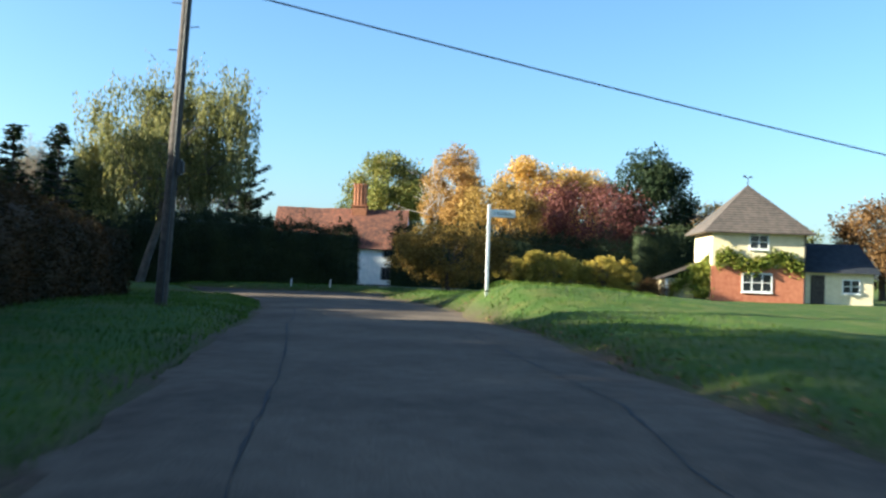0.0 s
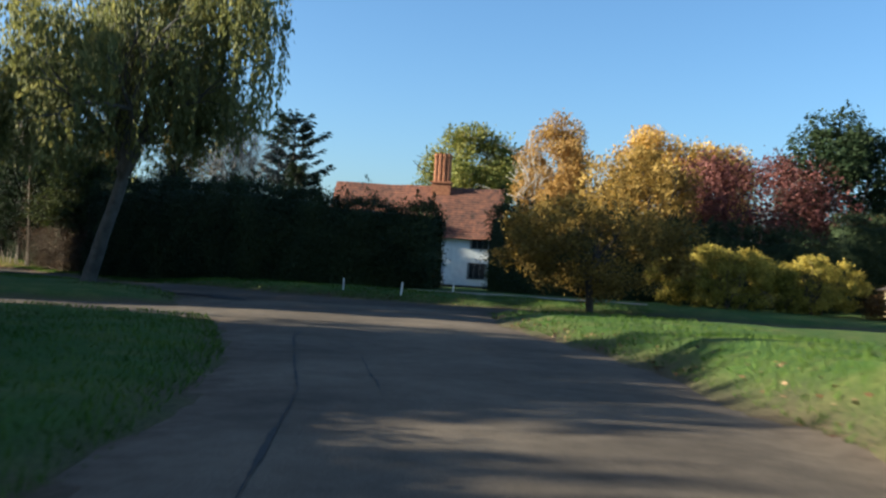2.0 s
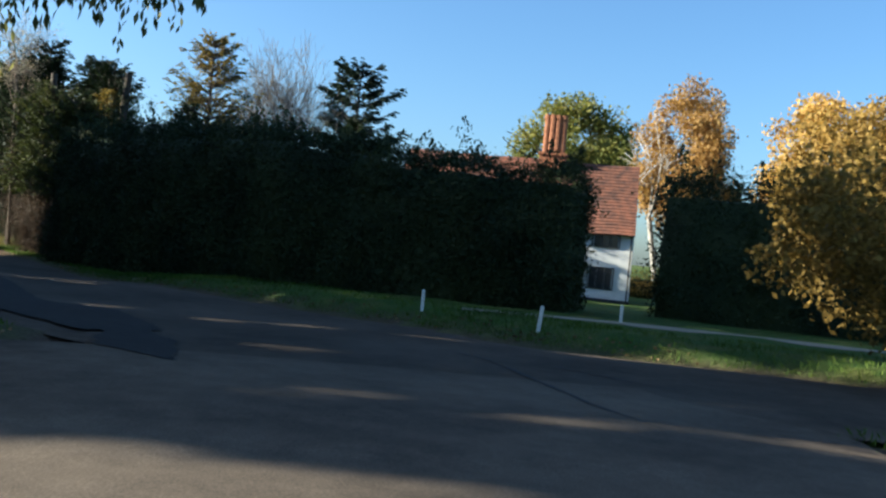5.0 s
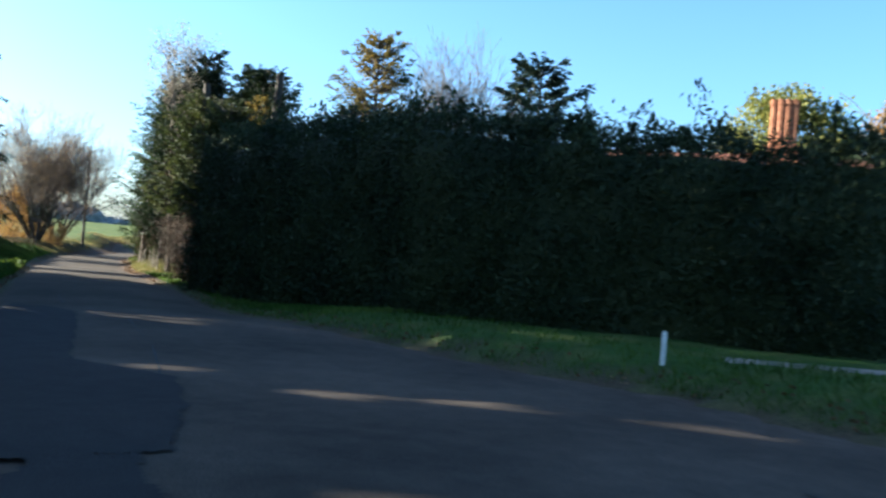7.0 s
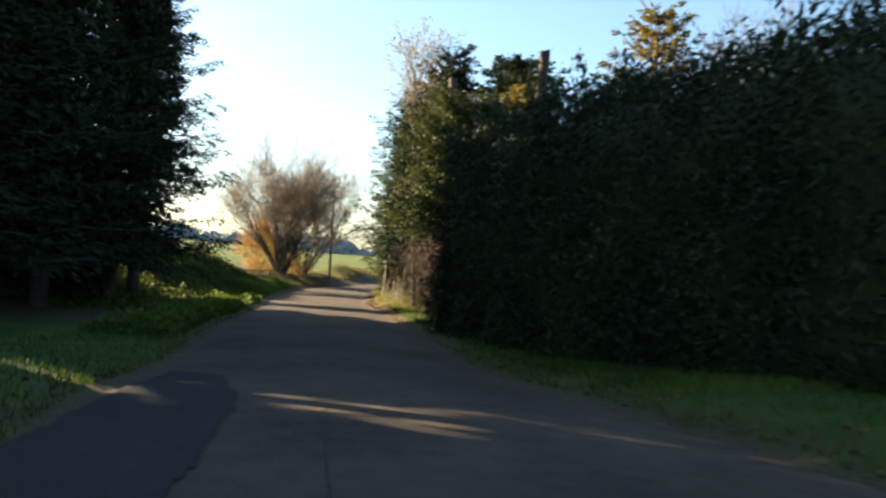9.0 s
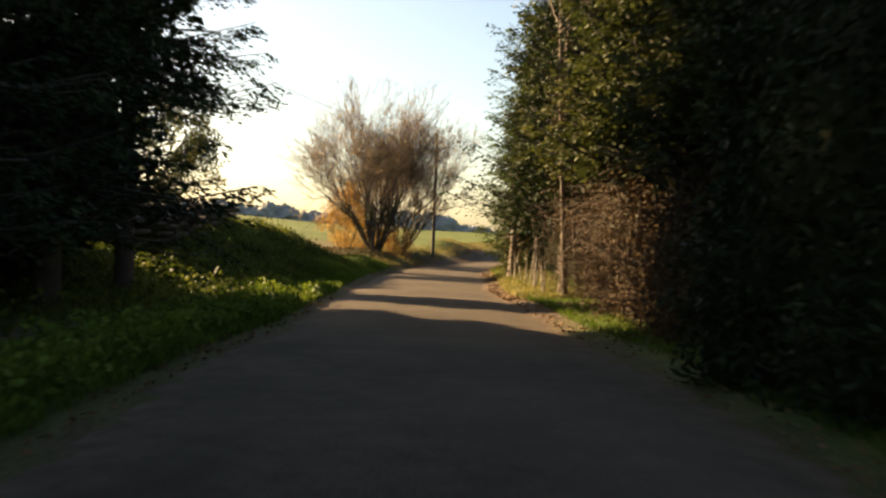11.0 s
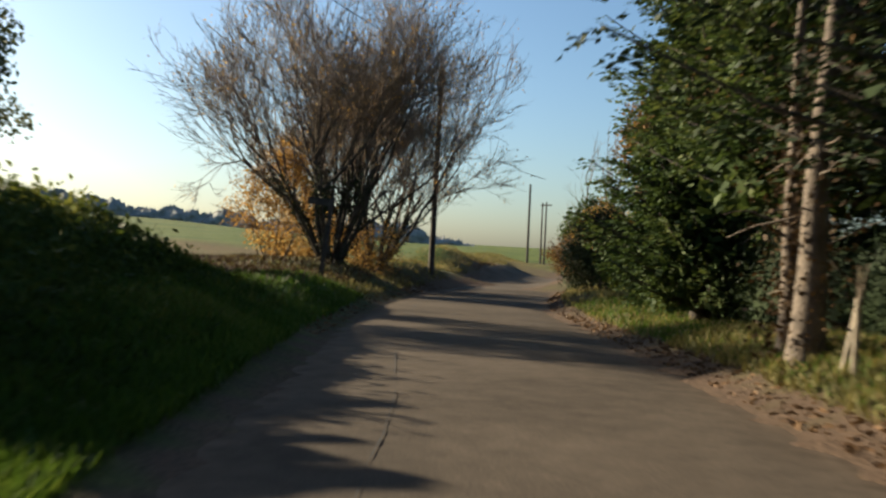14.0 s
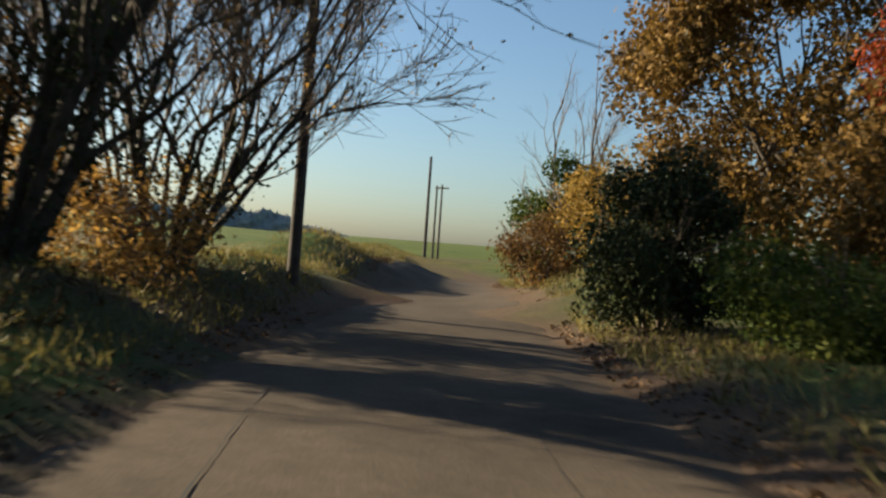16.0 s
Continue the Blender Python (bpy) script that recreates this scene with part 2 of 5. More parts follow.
def ground_mat():
    m, nt, b = nodes_of("turf")
    fine, mid, big = noise_tex(nt, 22, 4, 0.65), noise_tex(nt, 1.3, 4), noise_tex(nt, 0.12, 3)
    green = ramp(nt, fine.outputs[0], [(0.25, (0.024, 0.043, 0.008)), (0.55, (0.050, 0.092, 0.015)), (0.8, (0.092, 0.13, 0.024))])
    dry = ramp(nt, fine.outputs[0], [(0.3, (0.07, 0.075, 0.02)), (0.8, (0.2, 0.18, 0.06))])
    turf = mix(nt, ramp(nt, mid.outputs[0], [(0.45, (0, 0, 0)), (0.75, (0.8, 0.8, 0.8))]), green, dry)
    soil = ramp(nt, fine.outputs[0], [(0.3, (0.042, 0.028, 0.019)), (0.75, (0.14, 0.095, 0.064))])
    at = nt.nodes.new("ShaderNodeAttribute")
    at.attribute_name = "soil"
    ad = nt.nodes.new("ShaderNodeMath")
    ad.operation = "MULTIPLY_ADD"
    nt.links.new(at.outputs["Fac"], ad.inputs[0])
    ad.inputs[1].default_value = 1.6
    sb = nt.nodes.new("ShaderNodeMath")
    sb.operation = "SUBTRACT"
    sb.inputs[0].default_value = 0.3
    nt.links.new(mid.outputs[0], sb.inputs[1])
    nt.links.new(sb.outputs[0], ad.inputs[2])
    cl = nt.nodes.new("ShaderNodeClamp")
    nt.links.new(ad.outputs[0], cl.inputs[0])
    at2 = nt.nodes.new("ShaderNodeAttribute")
    at2.attribute_name = "arable"
    crop = ramp(nt, big.outputs[0], [(0.4, (0.050, 0.078, 0.010)), (0.6, (0.085, 0.105, 0.016))])
    at3 = nt.nodes.new("ShaderNodeAttribute")
    at3.attribute_name = "stubble"
    straw = ramp(nt, mid.outputs[0], [(0.3, (0.035, 0.022, 0.010)), (0.55, (0.105, 0.058, 0.020)), (0.75, (0.085, 0.078, 0.018))])
    turf2 = mix(nt, at3.outputs["Fac"], mix(nt, at2.outputs["Fac"], turf, crop), straw)
    nt.links.new(mix(nt, cl.outputs[0], turf2, soil), b.inputs["Base Color"])
    b.inputs["Roughness"].default_value = 0.95
    b.inputs["Specular IOR Level"].default_value = 0.15
    bump(nt, b, fine.outputs[0], 0.8, 0.05)
    return m


M["ground"] = ground_mat()


# ---- mesh helpers ----
def mesh_np(name, verts, faces, material, smooth=False):
    """A mesh from arrays: verts (n, 3), faces (m, 3 or 4)."""
    me = bpy.data.meshes.new(name)
    verts, faces = np.asarray(verts, np.float32), np.asarray(faces, np.int32)
    k = faces.shape[1]
    me.vertices.add(len(verts))
    me.vertices.foreach_set("co", verts.ravel())
    me.loops.add(faces.size)
    me.loops.foreach_set("vertex_index", faces.ravel())
    me.polygons.add(len(faces))
    me.polygons.foreach_set("loop_start", np.arange(0, faces.size, k, dtype=np.int32))
    me.update(calc_edges=True)
    me.validate()
    if smooth:
        me.polygons.foreach_set("use_smooth", np.ones(len(me.polygons), bool))
    me.materials.append(material)
    return me


def part(name, data, parent, label=""):
    """Links a mesh as one part under a thing or a part."""
    ob = new(name, data)
    ob.parent = parent
    return tagged(ob, label)


def bm_mesh(name, bm, material, smooth=False):
    me = bpy.data.meshes.new(name)
    bm.to_mesh(me)
    bm.free()
    if smooth:
        me.polygons.foreach_set("use_smooth", np.ones(len(me.polygons), bool))
    me.materials.append(material)
    return me


def box_bm(boxes, bevel=0.0):
    """Boxes (x0, y0, z0, x1, y1, z1), edges rounded, in one bmesh."""
    bm = bmesh.new()
    for x0, y0, z0, x1, y1, z1 in boxes:
        r = bmesh.ops.create_cube(bm, size=1.0)
        bmesh.ops.scale(bm, vec=(x1 - x0, y1 - y0, z1 - z0), verts=r["verts"])
        bmesh.ops.translate(bm, vec=((x0 + x1) / 2, (y0 + y1) / 2, (z0 + z1) / 2), verts=r["verts"])
    if bevel:
        bmesh.ops.bevel(bm, geom=list(bm.edges), offset=bevel, segments=2, affect="EDGES")
    return bm


def box_part(name, boxes, material, parent, label="", bevel=0.01):
    return part(name, bm_mesh(name, box_bm(boxes, bevel), material), parent, label)


def thing(name, x, y, z, label, category, group="", kind="", rz=0.0):
    ob = new(name)
    ob.matrix_world = pose(x, y, z, 0, 0, rz)
    return tagged(ob, label, category, group, kind)


def unit(v):
    return v / np.maximum(np.linalg.norm(v, axis=-1, keepdims=True), 1e-9)


def leaves(name, pts, size, material, rng, along=None, aspect=1.8, jitter=1.0, droop=0.0):
    """Diamond-shaped, slightly folded leaves at pts (n, 3); along gives each one's lengthwise direction."""
    n = len(pts)
    d = rng.normal(size=(n, 3))
    if along is not None:
        d = unit(along) + jitter * 0.5 * d / 1.7
    d[:, 2] -= droop
    d = unit(d)
    s = unit(np.cross(d, rng.normal(size=(n, 3))))
    up = np.cross(d, s)
    L = (size * rng.uniform(0.6, 1.35, n))[:, None]
    W = L / aspect
    v = np.empty((n, 4, 3))
    v[:, 0] = pts - d * L * 0.5
    v[:, 1] = pts + s * W * 0.5 + up * L * 0.08
    v[:, 2] = pts + d * L * 0.5
    v[:, 3] = pts - s * W * 0.5 + up * L * 0.08
    f = np.arange(4 * n).reshape(n, 4)
    return mesh_np(name, v.reshape(-1, 3), f, material)


def tube_rings(s, sides):
    p0, p1, r0, r1 = s[:, 0:3], s[:, 3:6], s[:, 6], s[:, 7]
    d = unit(p1 - p0)
    ref = np.where(np.abs(d[:, 2:3]) > 0.9, np.array([[1.0, 0, 0]]), np.array([[0, 0, 1.0]]))
    a = unit(np.cross(d, ref))
    b = np.cross(d, a)
    ang = np.arange(sides) * 2 * np.pi / sides
    ring = a[:, None, :] * np.cos(ang)[None, :, None] + b[:, None, :] * np.sin(ang)[None, :, None]
    v = np.concatenate([p0[:, None] + ring * r0[:, None, None], (p1 + d * r1[:, None] * 0.3)[:, None] + ring * r1[:, None, None]], 1)
    i = np.arange(sides)
    j = (i + 1) % sides
    quad = np.stack([i, j, j + sides, i + sides], 1)[None]
    base = (np.arange(len(s)) * 2 * sides)[:, None, None]
    return v.reshape(-1, 3), (base + quad).reshape(-1, 4)


def tubes(name, segs, material, sides=5):
    """Tapered branches: segs rows of p0 (3), p1 (3), r0, r1. Thin ones get three sides."""
    s = np.asarray(segs, float)
    thin = s[:, 6] < 0.02
    vs, fs, off = [], [], 0
    for rows, k in ((s[~thin], sides), (s[thin], 3)):
        if len(rows):
            v, f = tube_rings(rows, k)
            vs.append(v)
            fs.append(f + off)
            off += len(v)
    return mesh_np(name, np.concatenate(vs), np.concatenate(fs), material, True)


def rope(name, pts, r0, r1, material, sides=7, flare=0.0):
    """One unbroken tapered stem through pts, wider at the foot by flare."""
    P = np.asarray(pts, float)
    d = unit(np.gradient(P, axis=0))
    a = unit(np.cross(d, [0.31, 0.95, 0.02]))
    b = np.cross(d, a)
    k = np.linspace(0, 1, len(P))
    r = (r0 + (r1 - r0) * k) * (1 + flare * np.exp(-k * 9))
    ang = np.arange(sides) * 2 * np.pi / sides
    v = P[:, None] + (a[:, None] * np.cos(ang)[None, :, None] + b[:, None] * np.sin(ang)[None, :, None]) * r[:, None, None]
    i, j = np.arange(sides), (np.arange(sides) + 1) % sides
    q = np.concatenate([np.stack([i, j, j + sides, i + sides], 1) + n * sides for n in range(len(P) - 1)])
    return mesh_np(name, v.reshape(-1, 3), q, material, True)


def limb_path(p, d, length, r0, r1, steps, rng, wander=0.15, lift=0.0):
    out, pts = [], [np.array(p, float)]
    d = unit(np.array(d, float))
    p = np.array(p, float)
    for i in range(steps):
        d = unit(d + rng.normal(0, wander, 3) + np.array([0, 0, lift]))
        q = p + d * length / steps
        ra, rb = r0 + (r1 - r0) * i / steps, r0 + (r1 - r0) * (i + 1) / steps
        out.append([*p, *q, ra, rb])
        p = q
        pts.append(p.copy())
    return out, pts, d


def branching(p, d, length, r, depth, rng, wander=0.16, lift=0.05, spread=0.6, kids=3, shrink=0.68, out=None, tips=None):
    """Limbs that fork again and again, thinning out."""
    out, tips = ([], []) if out is None else (out, tips)
    seg, pts, dd = limb_path(p, d, length, r, r * 0.55, 4 if depth > 2 else 2, rng, wander, lift)
    out.extend(seg)
    if depth == 0:
        tips.append((pts[-1], dd))
        return out, tips
    for k in range(kids):
        at = pts[-1] if k == 0 else pts[rng.integers(len(pts) // 2, len(pts))]
        nd = unit(dd + rng.normal(0, spread, 3))
        branching(at, nd, length * shrink * rng.uniform(0.75, 1.2), r * 0.55, depth - 1, rng, wander, lift, spread, kids, shrink, out, tips)
    return out, tips


def lobes_points(rng, n, centre, radii, lobes, lobe_r, shell=0.55):
    """Points in the outer shells of many small clumps that fill an ellipsoid: an uneven crown with gaps."""
    c = unit(rng.normal(size=(lobes, 3))) * rng.uniform(0.35, 1.0, (lobes, 1)) ** 0.5
    c = c * np.array(radii) + np.array(centre)
    r = lobe_r * rng.uniform(0.55, 1.3, lobes)
    k = rng.choice(lobes, n, p=r ** 2 / np.sum(r ** 2))
    q = unit(rng.normal(size=(n, 3))) * (rng.uniform(shell, 1.0, (n, 1)) ** 0.6)
    q[:, 2] *= 0.8
    return c[k] + q * r[k][:, None] + rng.normal(0, 0.24 * lobe_r, (n, 3))


# ---- lie of the land ----
HEIGHTS = np.array([
    (3, -14, 0.0), (0.7, -1.6, 0.07), (-0.6, 8.3, 0.26), (-1.6, 14.5, 0.28), (-2.7, 21.4, 0.2), (-4.5, 28, 0.15),
    (-6.4, 36, 0.15), (-10, 44, 0.1), (-15.2, 50, -0.08), (-27.2, 62.4, -0.42), (-38.3, 73, -0.66), (-45, 80, -0.8),
    (-54, 91.4, -0.85), (-62, 104, -0.85), (-76, 127, -1.0), (-92, 157, -1.1), (-5.6, 17.5, 0.45), (1.5, 24.5, 1.1),
    (18, 56, 0.12), (-9.6, 53.6, 0.25), (-7.0, 51.4, 0.3), (-4.5, 79, -0.14), (0, 49.5, 0.26), (-15, 43.8, 0.3), (-44.4, 86.2, -0.35),
    (-66, 105, 0.1), (-64, 97, 0.1), (40, 20, 0.5), (3.6, 13, 0.45), (1.2, 30, 0.62), (0.2, 37, 0.4), (-70, 88, 0.35), (-58, 78, 0.5),
    (-61, 97.4, -0.6), (-59.6, 93.8, -0.4), (-62.8, 101, -0.55), (-57.5, 90.2, -0.25), (-58.6, 91.8, -0.15)])


def seg_dist(x, y, ax, ay, bx, by):
    """Distance to a segment, and how far along it, 0 to 1."""
    dx, dy = bx - ax, by - ay
    k = np.clip(((x - ax) * dx + (y - ay) * dy) / (dx * dx + dy * dy), 0, 1)
    return np.hypot(x - ax - k * dx, y - ay - k * dy), k


ROADS = {
    "road": [(3.2, -14, 2.8), (0.95, 4.5, 2.8), (0.4, 7.5, 2.8), (-0.45, 13.5, 2.85), (-1.1, 18.5, 2.85), (-1.75, 21.3, 2.8),
             (-2.3, 25.3, 2.9), (-3.2, 30.3, 3.1), (-4.65, 34.7, 3.3), (-5.9, 38, 3.5), (-7.2, 41.5, 4.3), (-8.5, 45.5, 4.4)],
    "lane": [(45, 43.5, 2.6), (22, 45, 2.7), (10, 46.2, 2.8), (2, 47.0, 2.9), (-4, 47.0, 3.1), (-8.2, 46.8, 3.7), (-12, 48.8, 4.6),
             (-15.8, 52.4, 3.2), (-19.3, 55.2, 2.9), (-25.8, 61.5, 2.6), (-35.3, 71.6, 2.5), (-40.4, 77, 2.4), (-44.8, 81.5, 2.4),
             (-50.5, 88.2, 2.5), (-56.8, 95.8, 2.3), (-60.2, 101, 2.2), (-64.6, 108.6, 2.2), (-76, 127, 2.1), (-90, 154, 2.0),
             (-108, 176, 2.0), (-135, 195, 2.0)],
    "track": [(-5.5, 38.6, 2.8), (-9.4, 38.0, 2.3), (-12.4, 37.5, 1.75), (-16, 36.2, 1.5), (-30, 31, 1.5), (-60, 22, 1.5)],
}


def road_gap(x, y, which=("road", "lane", "track")):
    """How far outside the roads' edges (negative within)."""
    best = np.full(np.shape(x), 1e9)
    for key in which:
        pts = ROADS[key]
        for (ax, ay, aw), (bx, by, bw) in zip(pts, pts[1:]):
            d, k = seg_dist(x, y, ax, ay, bx, by)
            best = np.minimum(best, d - (aw + (bw - aw) * k))
    return best


def base_z(x, y):
    x, y = np.asarray(x, float), np.asarray(y, float)
    def blend(P, soft):
        w = 1.0 / ((x[..., None] - P[:, 0]) ** 2 + (y[..., None] - P[:, 1]) ** 2 + soft) ** 1.8
        return (w * P[:, 2]).sum(-1) / w.sum(-1)
    k = np.clip((road_gap(x, y) + 0.1) / (1.2 + 0.5 * np.clip((y - 60) / 20, 0, 1)), 0, 1)
    k = k * k * (3 - 2 * k)
    z = blend(HEIGHTS[:16], 6.0) * (1 - k) + blend(HEIGHTS, 2.0) * k
    rise = np.zeros(np.shape(x))
    for (ax, ay), (bx, by), hgt, wide in BANKS:
        d, k = seg_dist(x, y, ax, ay, bx, by)
        rise = np.maximum(rise, hgt * np.exp(-(d / wide) ** 2) * (1 + 0.10 * np.sin(x * 1.7 + y) + 0.08 * np.sin(y * 2.9 - x * 0.8)))
    z = z + rise
    far = np.clip((np.hypot(x + 30, y - 60) - 90) / 500, 0, 1)
    bearing = np.degrees(np.arctan2(-(x + 56), y - 92))
    slope = np.interp(bearing, [30, 42, 50, 57, 64, 110, 150], [0, 0, 2.2, 6, 7, 7, 0])
    return z + 6.0 * far ** 1.3 + slope * np.clip((np.hypot(x + 56, y - 92) - 30) / 400, 0, 1.6)


BANKS = [((-39.4, 60.5), (-53.2, 79.8), 0.8, 2.2), ((-53.2, 79.8), (-56.6, 85.2), 1.0, 1.9), ((-50, 73), (-58, 81.7), 0.7, 2.4), ((-74, 116), (-90, 143), 1.3, 3.0), ((-62, 116), (-80, 150), 1.0, 3.5)]


def ground_z(x, y):
    """Turf: sunk under the roads, a small lip at their edges, gently uneven."""
    g = road_gap(x, y)
    lip = 0.05 * np.clip(g / 0.35, 0, 1)
    lump = 0.03 * np.sin(np.asarray(x) * 1.9 + np.sin(np.asarray(y) * 1.3)) * np.sin(np.asarray(y) * 1.6 + 0.7) * np.clip(g, 0, 1)
    return base_z(x, y) + np.where(g < 0, -0.10 + 0.0 * g, lip + lump)


def gz(x, y):
    return float(ground_z(np.array([x], float), np.array([y], float))[0])


def axis(spans):
    return np.unique(np.concatenate([np.arange(a, b, s) for a, b, s in spans]))


gx = axis([(-2500, -500, 250), (-500, -160, 40), (-160, -80, 4), (-76, 16, 0.75), (16, 30, 1.5), (30, 80, 4), (80, 500, 40), (500, 2501, 250)])
gy = axis([(-2500, -500, 250), (-500, -60, 40), (-60, -10, 4), (-10, 108, 0.75), (112, 180, 2), (180, 500, 40), (500, 2501, 250)])
GX, GY = np.meshgrid(gx, gy)
GZ = ground_z(GX, GY)
nx, ny = len(gx), len(gy)
idx = np.arange(nx * ny).reshape(ny, nx)
quads = np.stack([idx[:-1, :-1], idx[:-1, 1:], idx[1:, 1:], idx[1:, :-1]], -1).reshape(-1, 4)
gm = mesh_np("ground", np.stack([GX, GY, GZ], -1).reshape(-1, 3), quads, M["ground"], True)
gap = road_gap(GX, GY)
soil = np.clip(1.0 - gap / 0.55, 0, 1) * 0.75
lane_side = (GY > 70) & (GX < -30)
right_side = lane_side & (GX + GY > 37.5)
soil = np.where(lane_side, np.clip(1.0 - gap / 0.6, 0, 1) * 0.85, soil)
soil = np.where(right_side & (GY > 75), np.clip(1.25 - gap / 1.6, 0, 1) * 0.8, soil)
for bx, by, br in ((-65, 99.5, 4.5), (-70, 96.5, 5.5), (-76, 99.5, 6.5), (-73, 105, 5), (-36, 80, 3.0), (-33, 76, 3.0), (-50, 95, 4), (-58, 106, 4), (-36, 61, 5)):
    soil = np.maximum(soil, 0.8 * np.clip(1.3 - np.hypot(GX - bx, GY - by) / br, 0, 1))
arable = np.clip((-(GX + 62) - 0.75 * (GY - 92)) / 8, 0, 1) * (GX < -66)
arable = np.maximum(arable, np.clip((np.hypot(GX + 30, GY - 60) - 110) / 30, 0, 1))
ahead = np.hypot(GX + 56, GY - 92)
stubble = np.clip((ahead - 13) / 4, 0, 1) * np.clip((105 - ahead) / 30, 0, 1) * np.clip((-(GX + 66) - 0.35 * (GY - 92)) / 3, 0, 1)
stubble = stubble * (0.75 + 0.25 * np.sin(ahead * 0.55 + 0.2 * np.sin(GX)))
for key, arr in (("soil", soil), ("arable", arable), ("stubble", stubble)):
    gm.attributes.new(key, "FLOAT", "POINT").data.foreach_set("value", arr.ravel().astype(np.float32))
tagged(new("ground", gm), "rough green turf and fields with worn soil edges", "ground", kind="structure")


def strip(name, pts, material, lift, label, wobble=0.12, across=14, step=0.5):
    """A road laid on the land, with ragged edges."""
    rng = np.random.default_rng(len(name) * 7)
    p = np.array(pts, float)
    s = np.concatenate([[0], np.cumsum(np.hypot(*np.diff(p[:, :2], axis=0).T))])
    t = np.arange(0, s[-1], step)
    # rounded joins between the stations
    c = np.stack([np.interp(t, s, p[:, k]) for k in range(3)], 1)
    ker = np.hanning(15)
    ker /= ker.sum()
    pad = np.concatenate([np.repeat(c[:1], 7, 0), c, np.repeat(c[-1:], 7, 0)])
    c = np.stack([np.convolve(pad[:, k], ker, "valid") for k in range(3)], 1)
    d = unit(np.gradient(c[:, :2], axis=0))
    nrm = np.stack([-d[:, 1], d[:, 0]], 1)
    u = np.linspace(-1, 1, across)
    wl, wr = (c[:, 2] + wobble * np.convolve(rng.normal(size=len(t) + 6), np.ones(7) / 4, "valid") for _ in range(2))
    half = np.where(u[None] < 0, wl[:, None], wr[:, None])
    x = c[:, None, 0] + nrm[:, None, 0] * u[None] * half
    y = c[:, None, 1] + nrm[:, None, 1] * u[None] * half
    z = base_z(x, y) + lift - 0.05 * np.abs(u[None]) ** 6
    n, m = x.shape
    ii = np.arange(n * m).reshape(n, m)
    q = np.stack([ii[:-1, :-1], ii[1:, :-1], ii[1:, 1:], ii[:-1, 1:]], -1).reshape(-1, 4)
    me = mesh_np(name, np.stack([x, y, z], -1).reshape(-1, 3), q[:, ::-1], material, True)
    dirt = np.clip((np.abs(u)[None] - 0.72) / 0.28, 0, 1) ** 1.5 * rng.uniform(0.5, 1.0, x.shape)
    me.attributes.new("dirt", "FLOAT", "POINT").data.foreach_set("value", dirt.ravel().astype(np.float32))
    return tagged(new(name, me), label, name.replace("_", " "), kind="structure")


strip("lane", ROADS["lane"], M["lane"], 0.010, "worn brown-grey asphalt country lane with dirty edges")
strip("road", ROADS["road"], M["road"], 0.016, "worn grey asphalt village road with cracks and patches")
strip("path", [(-9.4, 54.3, 0.3), (-6.5, 54.9, 0.35), (-3.5, 55.7, 0.35), (3, 55.4, 0.3)], M["stone"], 0.085, "narrow pale gravel path before the hedge", 0.05, 4)
strip("track", ROADS["track"], M["track"], 0.004, "pale gravel side track beside the green")


# ---- trees and hedges ----
def leafy_tree(name, x, y, height, label, crown, radii, lobes, lobe_r, n, size, leaf, trunk_r=0.22, lean=(0, 0), seed=1, bark="bark",
               droop=0.0, depth=3, group="", limb_out=0.75):
    """A forked trunk under a crown of leaf clumps. crown: the crown's centre above the base."""
    rng = np.random.default_rng(seed)
    ob = thing(name, x, y, gz(x, y) - 0.05, label, "tree", group)
    fork = max(crown[2] - radii[2] * 0.75, height * 0.16)
    segs, pts, d = limb_path((0, 0, -0.2), (lean[0], lean[1], 1), fork + 0.2, trunk_r * 1.25, trunk_r, 5, rng, 0.04)
    for k in range(5):
        a = k * 2.4 + rng.uniform(0, 1)
        dirn = np.array([math.cos(a) * limb_out, math.sin(a) * limb_out, 1.1]) + np.array([crown[0], crown[1], 0]) / max(height, 1)
        s, _ = branching(pts[-1], dirn, radii[2] * 0.75, trunk_r * 0.5, depth - 1, rng, 0.16, 0.03, 0.55, 3)
        segs += s
    part("trunk", tubes("trunk", segs, M[bark], 6), ob, "branching trunk")
    p = lobes_points(rng, n, crown, radii, lobes, lobe_r)
    p[:, 2] = np.maximum(p[:, 2], 0.15)
    part("crown", leaves("crown", p, size, M[leaf], rng, droop=droop), ob, "loose autumn foliage")
    return ob


